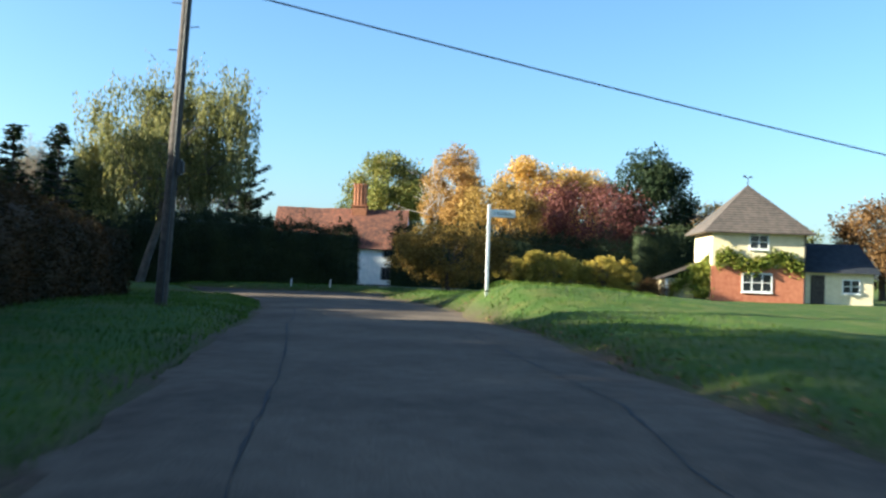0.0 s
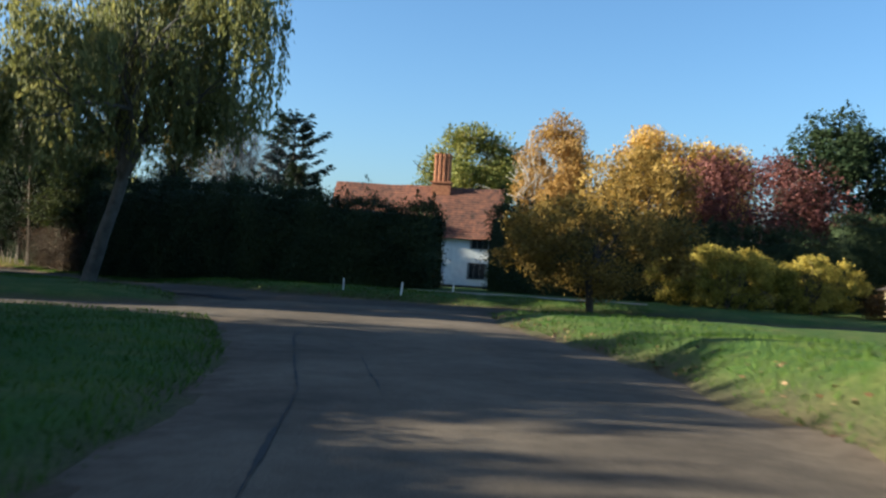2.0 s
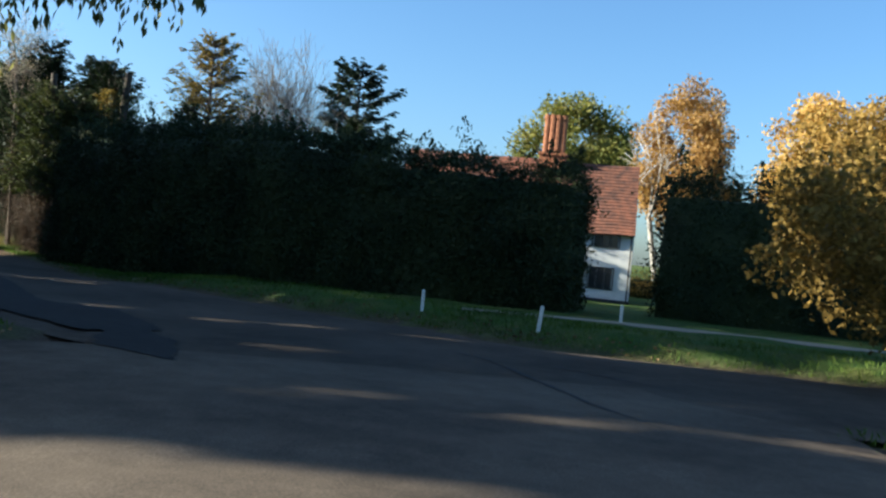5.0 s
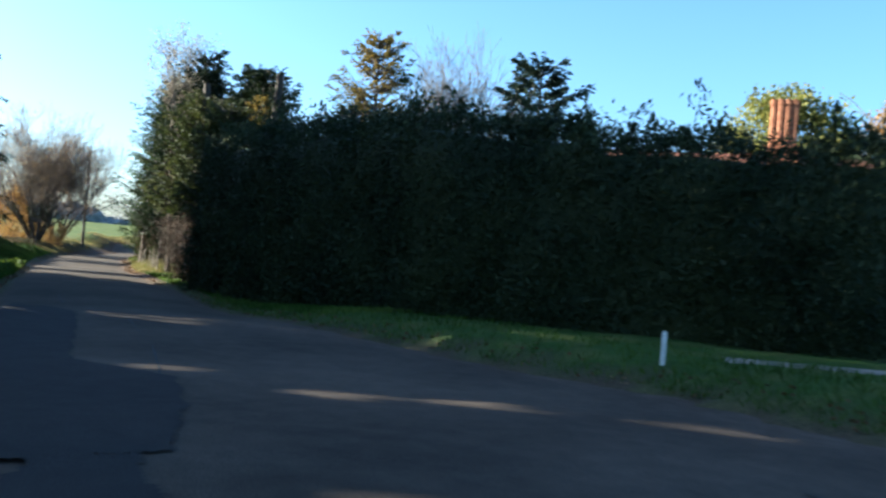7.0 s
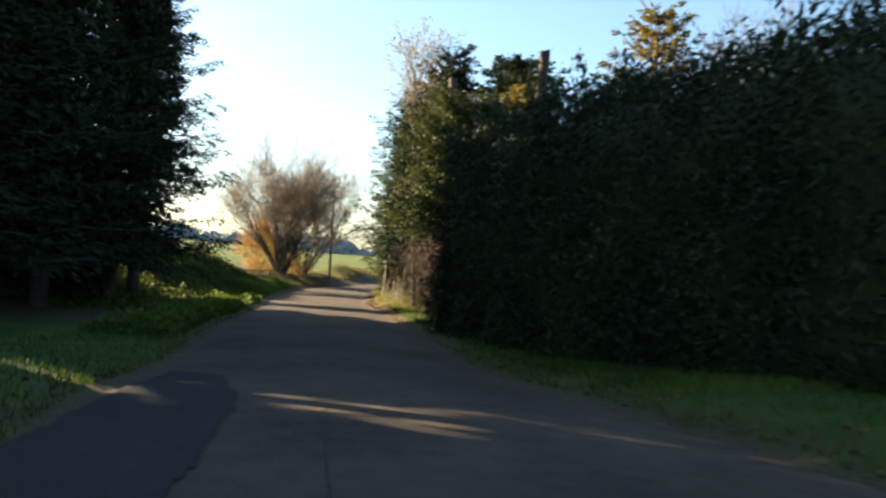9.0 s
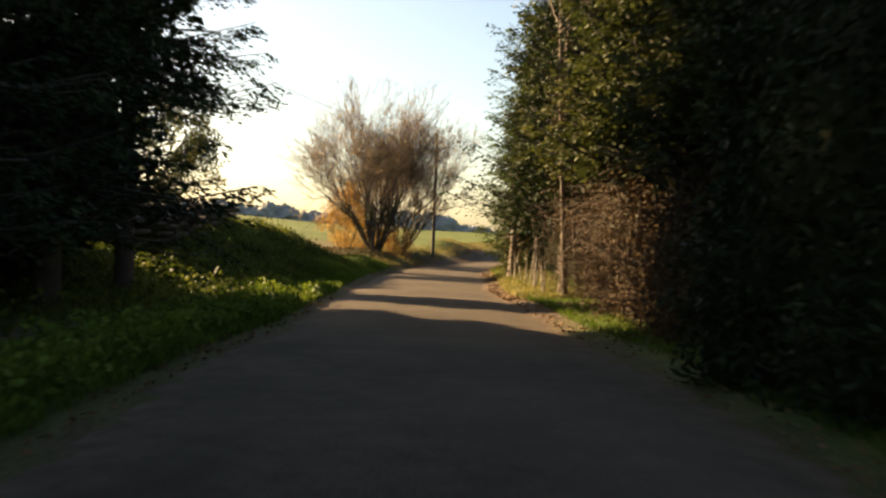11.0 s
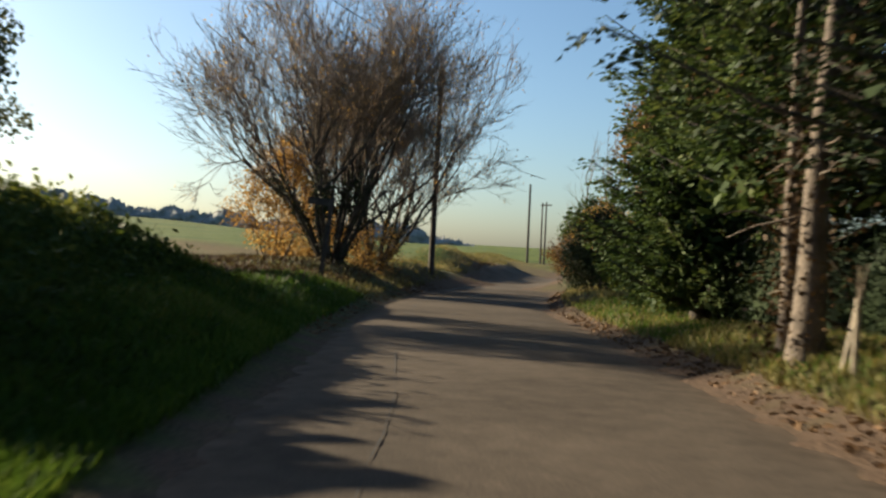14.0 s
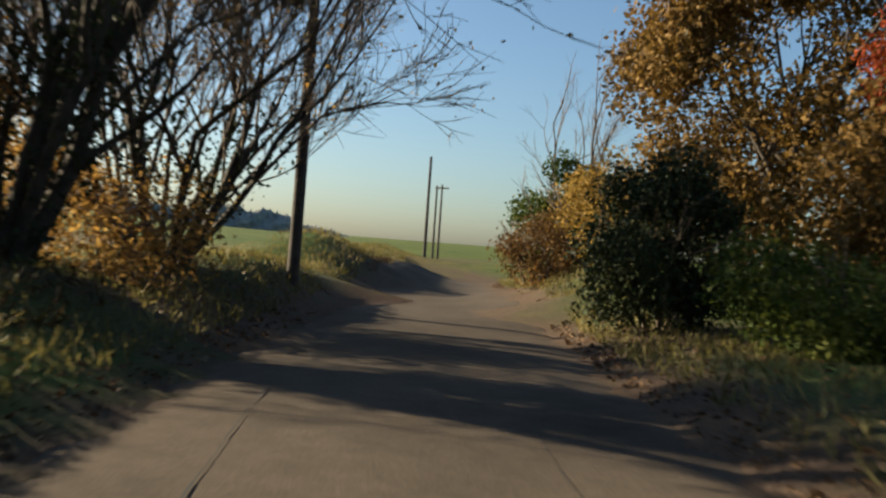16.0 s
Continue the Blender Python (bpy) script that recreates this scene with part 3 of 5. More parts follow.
def bare_tree(name, x, y, label, stems, length, r, seed, depth=4, spread=0.42, out_lean=0.55, lift=0.09, leaf=None, n_leaf=0, bark="twig", kids=3, shrink=0.66, fine=0.0, stem_bark="", ivy=0, twiglets=0):
    """Leafless, many-stemmed: stems fan out from the foot and fork into fine twigs."""
    rng = np.random.default_rng(seed)
    ob = thing(name, x, y, gz(x, y) - 0.05, label, "tree")
    segs, tips = [], []
    for k in range(stems):
        a = k * 2 * math.pi / stems + rng.uniform(-0.3, 0.3)
        q = rng.uniform(0.04, 1.0) ** 0.5 * out_lean
        s, t = branching((0.22 * math.cos(a), 0.22 * math.sin(a), -0.15), (math.cos(a) * q, math.sin(a) * q, 1), length * rng.uniform(0.8, 1.1),
                         r * rng.uniform(0.7, 1.1), depth, rng, 0.10, lift, spread, kids, shrink)
        segs += s
        tips += t
    sg = np.array(segs)
    sg[:, 6:8] = np.maximum(sg[:, 6:8], fine)
    thick = sg[:, 6] > (0.035 if stem_bark else 0.0)
    part("trunk", tubes("trunk", sg[thick], M[stem_bark or bark], 5), ob, "bare branching stems")
    if not thick.all():
        part("twig_growth", tubes("twig_growth", sg[~thick], M[bark], 3), ob, "fine leafless twigs")
    if ivy:
        b = sg[(sg[:, 2] < 2.6) & thick]
        k = rng.uniform(0, 1, (ivy, 1))
        row = b[rng.choice(len(b), ivy)]
        p = row[:, 0:3] * (1 - k) + row[:, 3:6] * k + rng.normal(0, 0.13, (ivy, 3))
        part("ivy", leaves("ivy", np.maximum(p, [-9, -9, 0.03]), 0.10, M["hedge"], rng), ob, "dark ivy round the stems")
    if twiglets:
        tp, td = np.array([q for q, _ in tips]), np.array([w for _, w in tips])
        rep_p, rep_d = np.repeat(tp, twiglets, 0), np.repeat(td, twiglets, 0)
        way = unit(rep_d + rng.normal(0, 0.38, rep_d.shape) + [0, 0, 0.12])
        root = rep_p - rep_d * rng.uniform(0, 0.3, (len(rep_p), 1))
        end = root + way * rng.uniform(0.25, 0.65, (len(root), 1))
        tagged(part("twig_spray", tubes("twig_spray", np.column_stack([root, end, np.full(len(root), fine * 0.9), np.full(len(root), fine * 0.5)]), M[bark], 3), ob, "hair-fine twigs"), kind="stuff")
    if leaf:
        tp = np.array([q for q, _ in tips])
        p = tp[rng.choice(len(tp), n_leaf)] + rng.normal(0, 0.18, (n_leaf, 3))
        part("crown", leaves("crown", p, 0.09, M[leaf], rng), ob, "few remaining leaves")
    return ob


def conifer(name, x, y, height, radius, label, leaf, seed, whorls=30, arms=9, sprays=26, size=0.3, bare=0.08, droop=0.25, power=0.85, flat=0.25, trunk_r=0.2, group="", top_r=0.0):
    """A straight trunk with tiers of boughs that carry needle sprays."""
    rng = np.random.default_rng(seed)
    ob = thing(name, x, y, gz(x, y) - 0.05, label, "tree", group)
    segs = [[0, 0, -0.2, 0, 0, height * 0.55, trunk_r * 1.2, trunk_r * 0.6], [0, 0, height * 0.55, 0, 0, height * 0.97, trunk_r * 0.6, 0.03]]
    pts, dirs = [], []
    for w in range(whorls):
        k = (w + rng.uniform(-0.3, 0.3)) / whorls
        z = height * (bare + (1 - bare) * max(k, 0))
        reach = max(radius * max(1 - k, 0.0) ** power, top_r * (1 - k ** 6)) + 0.15
        for a in range(arms):
            an = rng.uniform(0, 2 * math.pi)
            L = reach * rng.uniform(0.5, 1.15)
            d = np.array([math.cos(an), math.sin(an), -droop * rng.uniform(0.4, 1.3) + 0.35 * k])
            d /= np.linalg.norm(d)
            segs.append([0, 0, z, *(d * L + [0, 0, z]), 0.035 + 0.02 * (1 - k), 0.008])
            m = max(int(sprays * (0.35 + L / max(radius, 0.1))), 4)
            t = rng.uniform(0.04, 1.03, m) ** 0.62
            side = np.cross(d, [0, 0, 1.0])
            off = rng.uniform(-1, 1, m) * 0.30 * L * (1.05 - t)
            q = np.outer(t * L, d) + np.outer(off, side) + rng.normal(0, 0.06, (m, 3)) * [1, 1, 1 + flat]
            q[:, 2] += z - 0.10 * t * L + flat * rng.uniform(-0.35, 0.25, m)
            pts.append(q)
            dirs.append(np.outer(np.ones(m), d) + np.outer(np.sign(off) * 0.7, side) + [0, 0, -0.25])
    part("trunk", tubes("trunk", segs[:2], M["bark"], 8), ob, "straight dark trunk")
    tagged(part("bough", tubes("bough", segs[2:], M["bark"], 4), ob, "dark thin boughs"), kind="stuff")
    p, d = np.concatenate(pts), np.concatenate(dirs)
    p[:, 2] = np.maximum(p[:, 2], 0.1)
    part("crown", leaves("crown", p, size, M[leaf], rng, d, 2.8, 0.5), ob, "layered needle sprays")
    return ob


def frond_conifer(name, x, y, height, radius, label, leaf, seed, whorls=30, arms=10, fronds=15, size=0.13, bare=0.1, droop=0.2, curl=0.2, power=0.7,
                  trunk_r=0.2, group="", top_r=0.0, needles=8, inner=0):
    """A conifer whose curved boughs carry side fronds, and those the needle sprays: layered, with pointed tips and dark gaps."""
    rng = np.random.default_rng(seed)
    ob = thing(name, x, y, gz(x, y) - 0.05, label, "tree", group)
    stem = [[0, 0, -0.2, 0, 0, height * 0.55, trunk_r * 1.2, trunk_r * 0.6], [0, 0, height * 0.55, 0, 0, height * 0.97, trunk_r * 0.6, 0.03]]
    part("trunk", tubes("trunk", stem, M["bark"], 8), ob, "straight dark trunk")
    segs, pts, dirs = [], [], []
    for w in range(whorls):
        k = max((w + rng.uniform(-0.35, 0.35)) / whorls, 0.0)
        z = height * (bare + (1 - bare) * k)
        reach = max(radius * max(1 - k, 0.0) ** power, top_r * (1 - k ** 6)) * (0.86 + 0.2 * math.sin(w * 1.9 + seed)) + 0.2
        for _ in range(arms):
            an, L = rng.uniform(0, 2 * math.pi), reach * rng.choice([rng.uniform(0.45, 0.8), rng.uniform(0.85, 1.05)])
            out, side = np.array([math.cos(an), math.sin(an), 0]), np.array([-math.sin(an), math.cos(an), 0])
            fall = droop * rng.uniform(0.5, 1.4) - 0.4 * k

            def along(t):
                """Points on the bough: it falls, then its tip turns up."""
                return np.outer(t * L, out) + np.outer(L * (curl * t ** 3 - fall * t), [0, 0, 1]) + [0, 0, z]
            q = along(np.linspace(0, 1, 4))
            for i in range(3):
                segs.append([*q[i], *q[i + 1], 0.04 - 0.011 * i, 0.029 - 0.009 * i])
            n = max(int(fronds * (0.3 + 0.7 * L / radius)), 4)
            t = rng.uniform(0.12, 1.0, n) ** 0.75
            root = along(t)
            sg = rng.choice([-1.0, 1.0], n)
            way = unit(out * 0.85 + np.outer(sg, side) * (0.9 - 0.5 * t)[:, None] + np.outer(rng.normal(-0.15 - 0.25 * fall, 0.16, n), [0, 0, 1]))
            span = (0.07 + 0.26 * (1 - t)) * L * rng.uniform(0.7, 1.25, n) + 0.14
            u = np.tile(np.linspace(0.08, 1.0, needles), n) + rng.normal(0, 0.05, n * needles)
            way, span, root = np.repeat(way, needles, 0), np.repeat(span, needles), np.repeat(root, needles, 0)
            p = root + way * (u * span)[:, None] + rng.normal(0, 0.022 + 0.02 * size, (n * needles, 3))
            p[:, 2] -= 0.12 * u ** 2 * span
            pts.append(p)
            flip = np.tile(np.where(np.arange(needles) % 2, 0.55, -0.55), n)[:, None]
            dirs.append(way + flip * np.cross(way, [0, 0, 1.0]) + [0, 0, -0.12])
    tagged(part("bough", tubes("bough", segs, M["bark"], 4), ob, "dark curving boughs"), kind="stuff")
    p, d = np.concatenate(pts), np.concatenate(dirs)
    p[:, 2] = np.maximum(p[:, 2], 0.1)
    if inner:
        k = rng.uniform(0, 0.9, inner)
        far, an = radius * (1 - k) ** power * rng.uniform(0.1, 0.55, inner), rng.uniform(0, 2 * math.pi, inner)
        c = np.stack([far * np.cos(an), far * np.sin(an), height * (bare + (1 - bare) * k)], 1)
        tagged(part("inner_growth", leaves("inner_growth", c, 0.27, M[leaf], rng, None, 1.5), ob, "dense shaded inner growth"), kind="stuff")
    part("crown", leaves("crown", p, size, M[leaf], rng, d, 2.6, 0.35), ob, "layered needle fronds")
    return ob


def hedge(name, line, width, label, leaf, n, size, seed, tops, ragged=0.25, core_leaf=None, sprays=0, face=0):
    """A clipped hedge along line [(x, y), ...]; tops gives its height at each point. A dark body under a coat of leaves."""
    rng = np.random.default_rng(seed)
    p = np.array(line, float)
    s = np.concatenate([[0], np.cumsum(np.hypot(*np.diff(p, axis=0).T))])
    x0, y0 = p.mean(0)
    z0 = gz(x0, y0)
    ob = thing(name, x0, y0, z0, label, "hedge")

    def place(t, u, v):
        """t along, u across (-1 to 1), v up (0 to 1)."""
        cx, cy = np.interp(t, s, p[:, 0]), np.interp(t, s, p[:, 1])
        ax, ay = np.interp(t + 0.5, s, p[:, 0]), np.interp(t + 0.5, s, p[:, 1])
        bx, by = np.interp(t - 0.5, s, p[:, 0]), np.interp(t - 0.5, s, p[:, 1])
        d = unit(np.stack([ax - bx, ay - by], -1))
        hgt = np.interp(t, s, tops)
        lump = 1 + 0.16 * np.sin(t * 1.7 + 3 * v) * np.sin(v * 7 + t * 0.6)
        w = width / 2 * lump * (1.0 - 0.22 * v ** 3)
        x, y = cx - d[..., 1] * u * w, cy + d[..., 0] * u * w
        zz = ground_z(x, y) + v * hgt * (1 + 0.03 * np.sin(t * 2.3) + 0.02 * np.sin(t * 5.1))
        return np.stack([x - x0, y - y0, zz - z0], -1)

    T, K = max(int(s[-1] / 0.8), 3), 9
    tt = np.linspace(0, s[-1], T)
    loop = [(-0.86, 0), (-0.9, 0.35), (-0.86, 0.7), (-0.7, 0.93), (0, 0.96), (0.7, 0.93), (0.86, 0.7), (0.9, 0.35), (0.86, 0)]
    V = np.stack([place(tt, np.full(T, u), np.full(T, v)) for u, v in loop], 1).reshape(-1, 3)
    ii = np.arange(T * K).reshape(T, K)
    q = np.stack([ii[:-1, :-1], ii[1:, :-1], ii[1:, 1:], ii[:-1, 1:]], -1).reshape(-1, 4)
    ends = np.array([[ii[e, k], ii[e, k + 1], ii[e, 7 - k], ii[e, 8 - k]] for e in (0, -1) for k in range(4)])
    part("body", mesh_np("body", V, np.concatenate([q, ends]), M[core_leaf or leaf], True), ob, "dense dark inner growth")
    share = rng.uniform(0, 1, n)
    t = rng.uniform(0, s[-1], n)
    u, v = rng.choice([-1.0, 1.0], n, p=[(1 - 0.8 * face) / 2, (1 + 0.8 * face) / 2]), rng.uniform(0, 1, n)
    top = share < 0.22
    u = np.where(top, rng.uniform(-1, 1, n), u)
    v = np.where(top, 1.0, v)
    end = share > 0.90
    t = np.where(end, rng.choice([0.0, s[-1]], n) , t)
    u = np.where(end, rng.uniform(-1, 1, n), u)
    pos = place(t, u, v)
    clump = np.sin(t * 3.1 + v * 9) * np.sin(t * 1.3 - v * 6)
    pos += rng.normal(0, 1, (n, 3)) * (ragged * (0.45 + 0.3 * clump))[:, None]
    pos[:, 2] += np.where(top, np.abs(rng.normal(0, ragged * 0.55, n)), 0)
    outward = np.stack([rng.normal(0, 1, n), rng.normal(0, 1, n), rng.uniform(0.1, 1.2, n)], -1)
    part("foliage", leaves("foliage", pos, size, M[leaf], rng, outward, 3.2, 1.0), ob, "clipped leaf surface")
    if sprays:
        pp, dd = [], []
        for k in range(sprays):
            a = place(np.array([rng.uniform(0, s[-1])]), np.array([rng.uniform(-0.6, 0.6)]), np.array([1.0]))[0]
            dirn = unit(np.array([rng.normal(0, 0.7), rng.normal(0, 0.7), 1.0]))
            L = rng.uniform(0.4, 1.0) if rng.uniform() < 0.8 else rng.uniform(1.0, 1.7)
            tt2 = rng.uniform(-0.3, 1, 90)
            pp.append(a + np.outer(tt2 * L, dirn) + rng.normal(0, 0.17 * L + 0.03, (90, 3)) * (1.08 - tt2)[:, None])
            dd.append(np.outer(np.ones(90), dirn) + rng.normal(0, 0.4, (90, 3)))
        part("shoot", leaves("shoot", np.concatenate(pp), size, M[leaf], rng, np.concatenate(dd), 2.6, 0.5), ob, "untrimmed shoots along the top")
    return ob


def shrub(name, x, y, radii, label, leaf, n, size, seed, lobes=40, lobe_r=0.5, upright=0.0, stems=9, category="shrub"):
    rng = np.random.default_rng(seed)
    ob = thing(name, x, y, gz(x, y) - 0.03, label, category)
    for k in range(stems):
        a = rng.uniform(0, 6.28)
        q = rng.uniform(0, 0.7)
        sg, _ = branching((math.cos(a) * q * radii[0] * 0.6, math.sin(a) * q * radii[1] * 0.6, 0), (math.cos(a) * 0.4, math.sin(a) * 0.4, 1), radii[2] * 0.9, 0.035, 2, rng, 0.12, 0.05, 0.5, 3)
        part("stem", tubes("stem", sg, M["twig"], 4), ob, "thin woody stem")
    p = lobes_points(rng, n, (0, 0, radii[2] * 0.95), radii, lobes, lobe_r, 0.4)
    p[:, 2] = np.abs(p[:, 2])
    al = np.tile([0, 0, 1.0], (n, 1)) if upright else None
    part("crown", leaves("crown", p, size, M[leaf], rng, al, 2.0, 1.0), ob, "dense small leaves")
    return ob


def willow(x, y, seed=5):
    """A leaning trunk, arching limbs, and curtains of hanging strands."""
    rng = np.random.default_rng(seed)
    ob = thing("weeping_tree", x, y, gz(x, y) - 0.05, "tall weeping birch with yellow-green hanging foliage on the green", "tree")
    segs, pts, d = limb_path((0, 0, -0.2), (0.30, 0.0, 1), 3.4, 0.23, 0.17, 6, rng, 0.03)
    tips = []
    for k in range(9):
        a = k * 2.4
        s, t = branching(pts[-1], (math.cos(a) * 0.45 + 0.1, math.sin(a) * 0.45, 1.3), 2.5, 0.12, 3, rng, 0.12, 0.02, 0.4, 3, 0.66)
        segs += s
        tips += t
    part("trunk", tubes("trunk", segs, M["birch_bark"], 7), ob, "pale grey leaning trunk with arching limbs")
    # several domes of differing height make an uneven outline
    domes = [(1.7, 0.3, 7.8, 2.3, 3.9), (-0.6, -0.4, 7.6, 1.9, 3.2), (-2.0, 0.4, 5.6, 1.5, 1.7), (4.1, 0.2, 8.0, 1.5, 2.9), (3.3, 1.2, 5.6, 1.3, 1.6), (0.8, 2.3, 7.0, 2.0, 3.0), (1.2, -2.0, 6.6, 1.9, 2.9)]
    pp, dd = [], []
    for k in range(112):
        dx, dy, dz, dr, dh = domes[k % len(domes)]
        u = unit(rng.normal(size=3))
        u[2] = abs(u[2]) * 1.2 - 0.35
        head = np.array([dx, dy, dz]) + np.array([dr, dr, dh]) * unit(u) * rng.uniform(0.3, 1.0) ** 0.4
        for strand in range(14):
            top = head + rng.normal(0, [0.38, 0.38, 0.25])
            L = rng.uniform(1.0, 3.8)
            m = int(10 * L + 7)
            t = rng.uniform(0, 1, m) ** 0.9
            sway = rng.normal(0, 0.10, 2)
            q = np.stack([top[0] + sway[0] * t, top[1] + sway[1] * t, top[2] + 0.25 * np.sin(t * 3) - t * L], 1)
            q += rng.normal(0, 1, (m, 3)) * (0.05 + 0.13 * (1 - t) ** 2)[:, None]
            floor = 2.9 + rng.uniform(-0.3, 0.5) + 0.36 * max(top[0] - 0.4, 0) + (0.2 * max(top[1], 0) if top[0] > 0 else 0)
            ok = q[:, 2] > floor
            pp.append(q[ok])
            dd.append(np.tile([sway[0], sway[1], -1.0], (int(ok.sum()), 1)))
    p = np.concatenate(pp)
    part("crown", leaves("crown", p, 0.20, M["willow"], rng, np.concatenate(dd), 3.0, 0.9), ob, "hanging yellow-green strands")
    return ob


# clipped hedge and small conifers along the start of the village road
hedge("garden_hedge", [(-5.4, -6), (-6.8, 6), (-8.1, 13.2)], 1.7, "tall clipped dark evergreen hedge beside the verge", "hedge", 24000, 0.12, 11, [2.6, 2.6, 2.5], 0.13, None, 0, -1)
hedge("beech_hedge", [(-8.15, 13.5), (-8.6, 16), (-11.0, 27.6), (-11.4, 29.4)], 1.6, "clipped beech hedge with russet autumn leaves", "beech", 19000, 0.12, 13, [2.35, 2.15, 1.9, 2.0], 0.13, None, 0, -1)
willow(-15.3, 43.7)
conifer("garden_conifer", -13.2, 29.5, 5.8, 1.5, "small dark garden conifer behind the hedge", "conifer", 21, 22, 8, 16, 0.22, 0.05, 0.1, 0.8, 0.2, 0.12)
conifer("garden_conifer", -16.0, 32.0, 6.2, 1.3, "small dark garden conifer behind the hedge", "conifer", 22, 22, 8, 16, 0.22, 0.05, 0.1, 0.8, 0.2, 0.12)

# the long dark hedge opposite the junction, and what stands behind it
hedge("boundary_hedge", [(-6.6, 58.6), (-11, 59.2), (-15, 60.4), (-21, 64.2), (-26.5, 68.4)], 2.8, "long tall dark evergreen hedge with ragged top", "hedge", 66000, 0.15, 12,
      [3.4, 3.6, 4.25, 4.9, 4.9], 0.26, None, 60, 1)
frond_conifer("cedar", -22.2, 91.5, 13.2, 4.4, "dark blue-green cedar with flat layered boughs", "cedar", 31, 15, 14, 26, 0.3, 0.12, -0.1, 0.1, 0.42, 0.25, "", 0.0, 6)
frond_conifer("fir", -28.7, 83.8, 12.8, 3.9, "tall fir browning at the tips behind the hedge", "rust", 32, 34, 12, 14, 0.17, 0.1, -0.25, 0.15, 0.5, 0.2)
bare_tree("ash_tree", -24.9, 86.0, "bare pale-limbed ash tree behind the hedge", 6, 4.0, 0.16, 33, 6, 0.34, 0.34, 0.06, None, 0, "ash", 3, 0.72, 0.009, "ash")


def pollard(x, y, height, lean, seed, label):
    """A lopped trunk clad in ivy."""
    rng = np.random.default_rng(seed)
    ob = thing("lopped_trunk", x, y, gz(x, y) - 0.1, label, "tree trunk")
    segs, pts, _ = limb_path((0, 0, 0), (lean, 0.02, 1), height, 0.19, 0.15, 8, rng, 0.03)
    part("trunk", rope("trunk", pts, 0.19, 0.15, M["bark"], 9), ob, "sawn-off bare trunk")
    t = rng.uniform(0.25, 1.0, 2600)
    c = np.array(pts)[(t * 7.99).astype(int)]
    p = c + rng.normal(0, 1, (2600, 3)) * (0.20 + 0.22 * np.sin(t * 21) ** 2)[:, None]
    part("ivy", leaves("ivy", p, 0.11, M["hedge"], rng), ob, "dark ivy")
    return ob


pollard(-32.9, 75.6, 9.0, 0.0, 36, "lopped bare trunk standing above the hedge")
pollard(-27.9, 72.4, 8.5, 0.05, 37, "lopped ivy-clad trunk leaning above the hedge")
conifer("garden_cypress", -29.6, 74.6, 8.0, 1.5, "golden-green cypress behind the hedge", "rust", 38, 30, 12, 24, 0.18, 0.05, -0.4, 0.4, 0.3, 0.12)
conifer("garden_cypress", -18.2, 77.6, 7.6, 2.2, "dark ragged cypress behind the hedge", "conifer", 35, 30, 12, 30, 0.2, 0.05, -0.3, 0.5, 0.3, 0.12)
conifer("garden_cypress", -21.5, 75.8, 6.5, 2.0, "dark ragged cypress behind the hedge", "conifer", 30, 30, 12, 30, 0.2, 0.05, -0.3, 0.5, 0.3, 0.12)
conifer("garden_cypress", -24.6, 72.8, 7.2, 1.6, "dark ragged cypress behind the hedge", "conifer", 39, 30, 12, 24, 0.18, 0.05, -0.4, 0.4, 0.3, 0.12)

# conifers on the bank; from index 4 on, unseen trees added for shade
for i, (x, y, h, r) in enumerate(((-38.6, 65.4, 15.5, 3.9), (-36.0, 61.5, 16, 3.9), (-33.2, 57.4, 15, 3.8), (-30.8, 52.6, 15.5, 3.6), (-31.5, 47.8, 17, 3.6), (-33.5, 43.2, 14, 3.4), (-35.2, 38.9, 13, 3.2),
                                  (-38.5, 54.7, 22, 3.8), (-42.8, 60.5, 20, 3.8), (-45.0, 65.4, 15, 3.4), (-49.5, 66.4, 16, 3.4), (-53.6, 66.2, 15, 3.4), (-54.5, 73.5, 7.2, 2.8), (-36.4, 48.4, 20, 3.6), (-37.2, 41.4, 16, 3.4), (-40.8, 47.4, 19, 3.6), (-41.5, 56.6, 19, 3.8), (-44.6, 57.8, 20, 3.8), (-40.6, 62.2, 17, 3.4), (-43.5, 46.2, 20, 3.8), (-36.8, 35.6, 15, 3.2), (-44.0, 53.4, 26, 4.2), (-47.5, 55.6, 27, 4.2))):
    near = 2 if i < 2 else 1 if i < 4 else 0
    if near:
        frond_conifer("spruce", x, y, h, r, "tall dark spruce with drooping boughs, on the bank or added unseen for shade", "conifer", 40 + i, 38, 12, (12, 20)[near - 1], (0.26, 0.125)[near - 1],
                      0.34 if i == 3 else 0.10, 0.30, 0.22, 0.75, 0.22, "spruces on the bank", 0.0, (6, 10)[near - 1], (0, 5000)[near - 1])
    else:
        # coarse spruces out of view, added to block the sun
        conifer("spruce", x, y, h, r, "tall dark spruce with drooping boughs, on the bank or added unseen for shade", "conifer", 40 + i, 22, 13, 26, 1.1, 0.08, 0.32, 0.75, 0.4, 0.22, "spruces on the bank")
frond_conifer("spruce", -41.9, 68.7, 14, 3.1, "tall dark spruce with high drooping boughs on the bank", "conifer", 58, 26, 13, 20, 0.12, 0.34, 0.26, 0.22, 0.75, 0.2, "spruces on the bank", 0.0, 10, 3500)
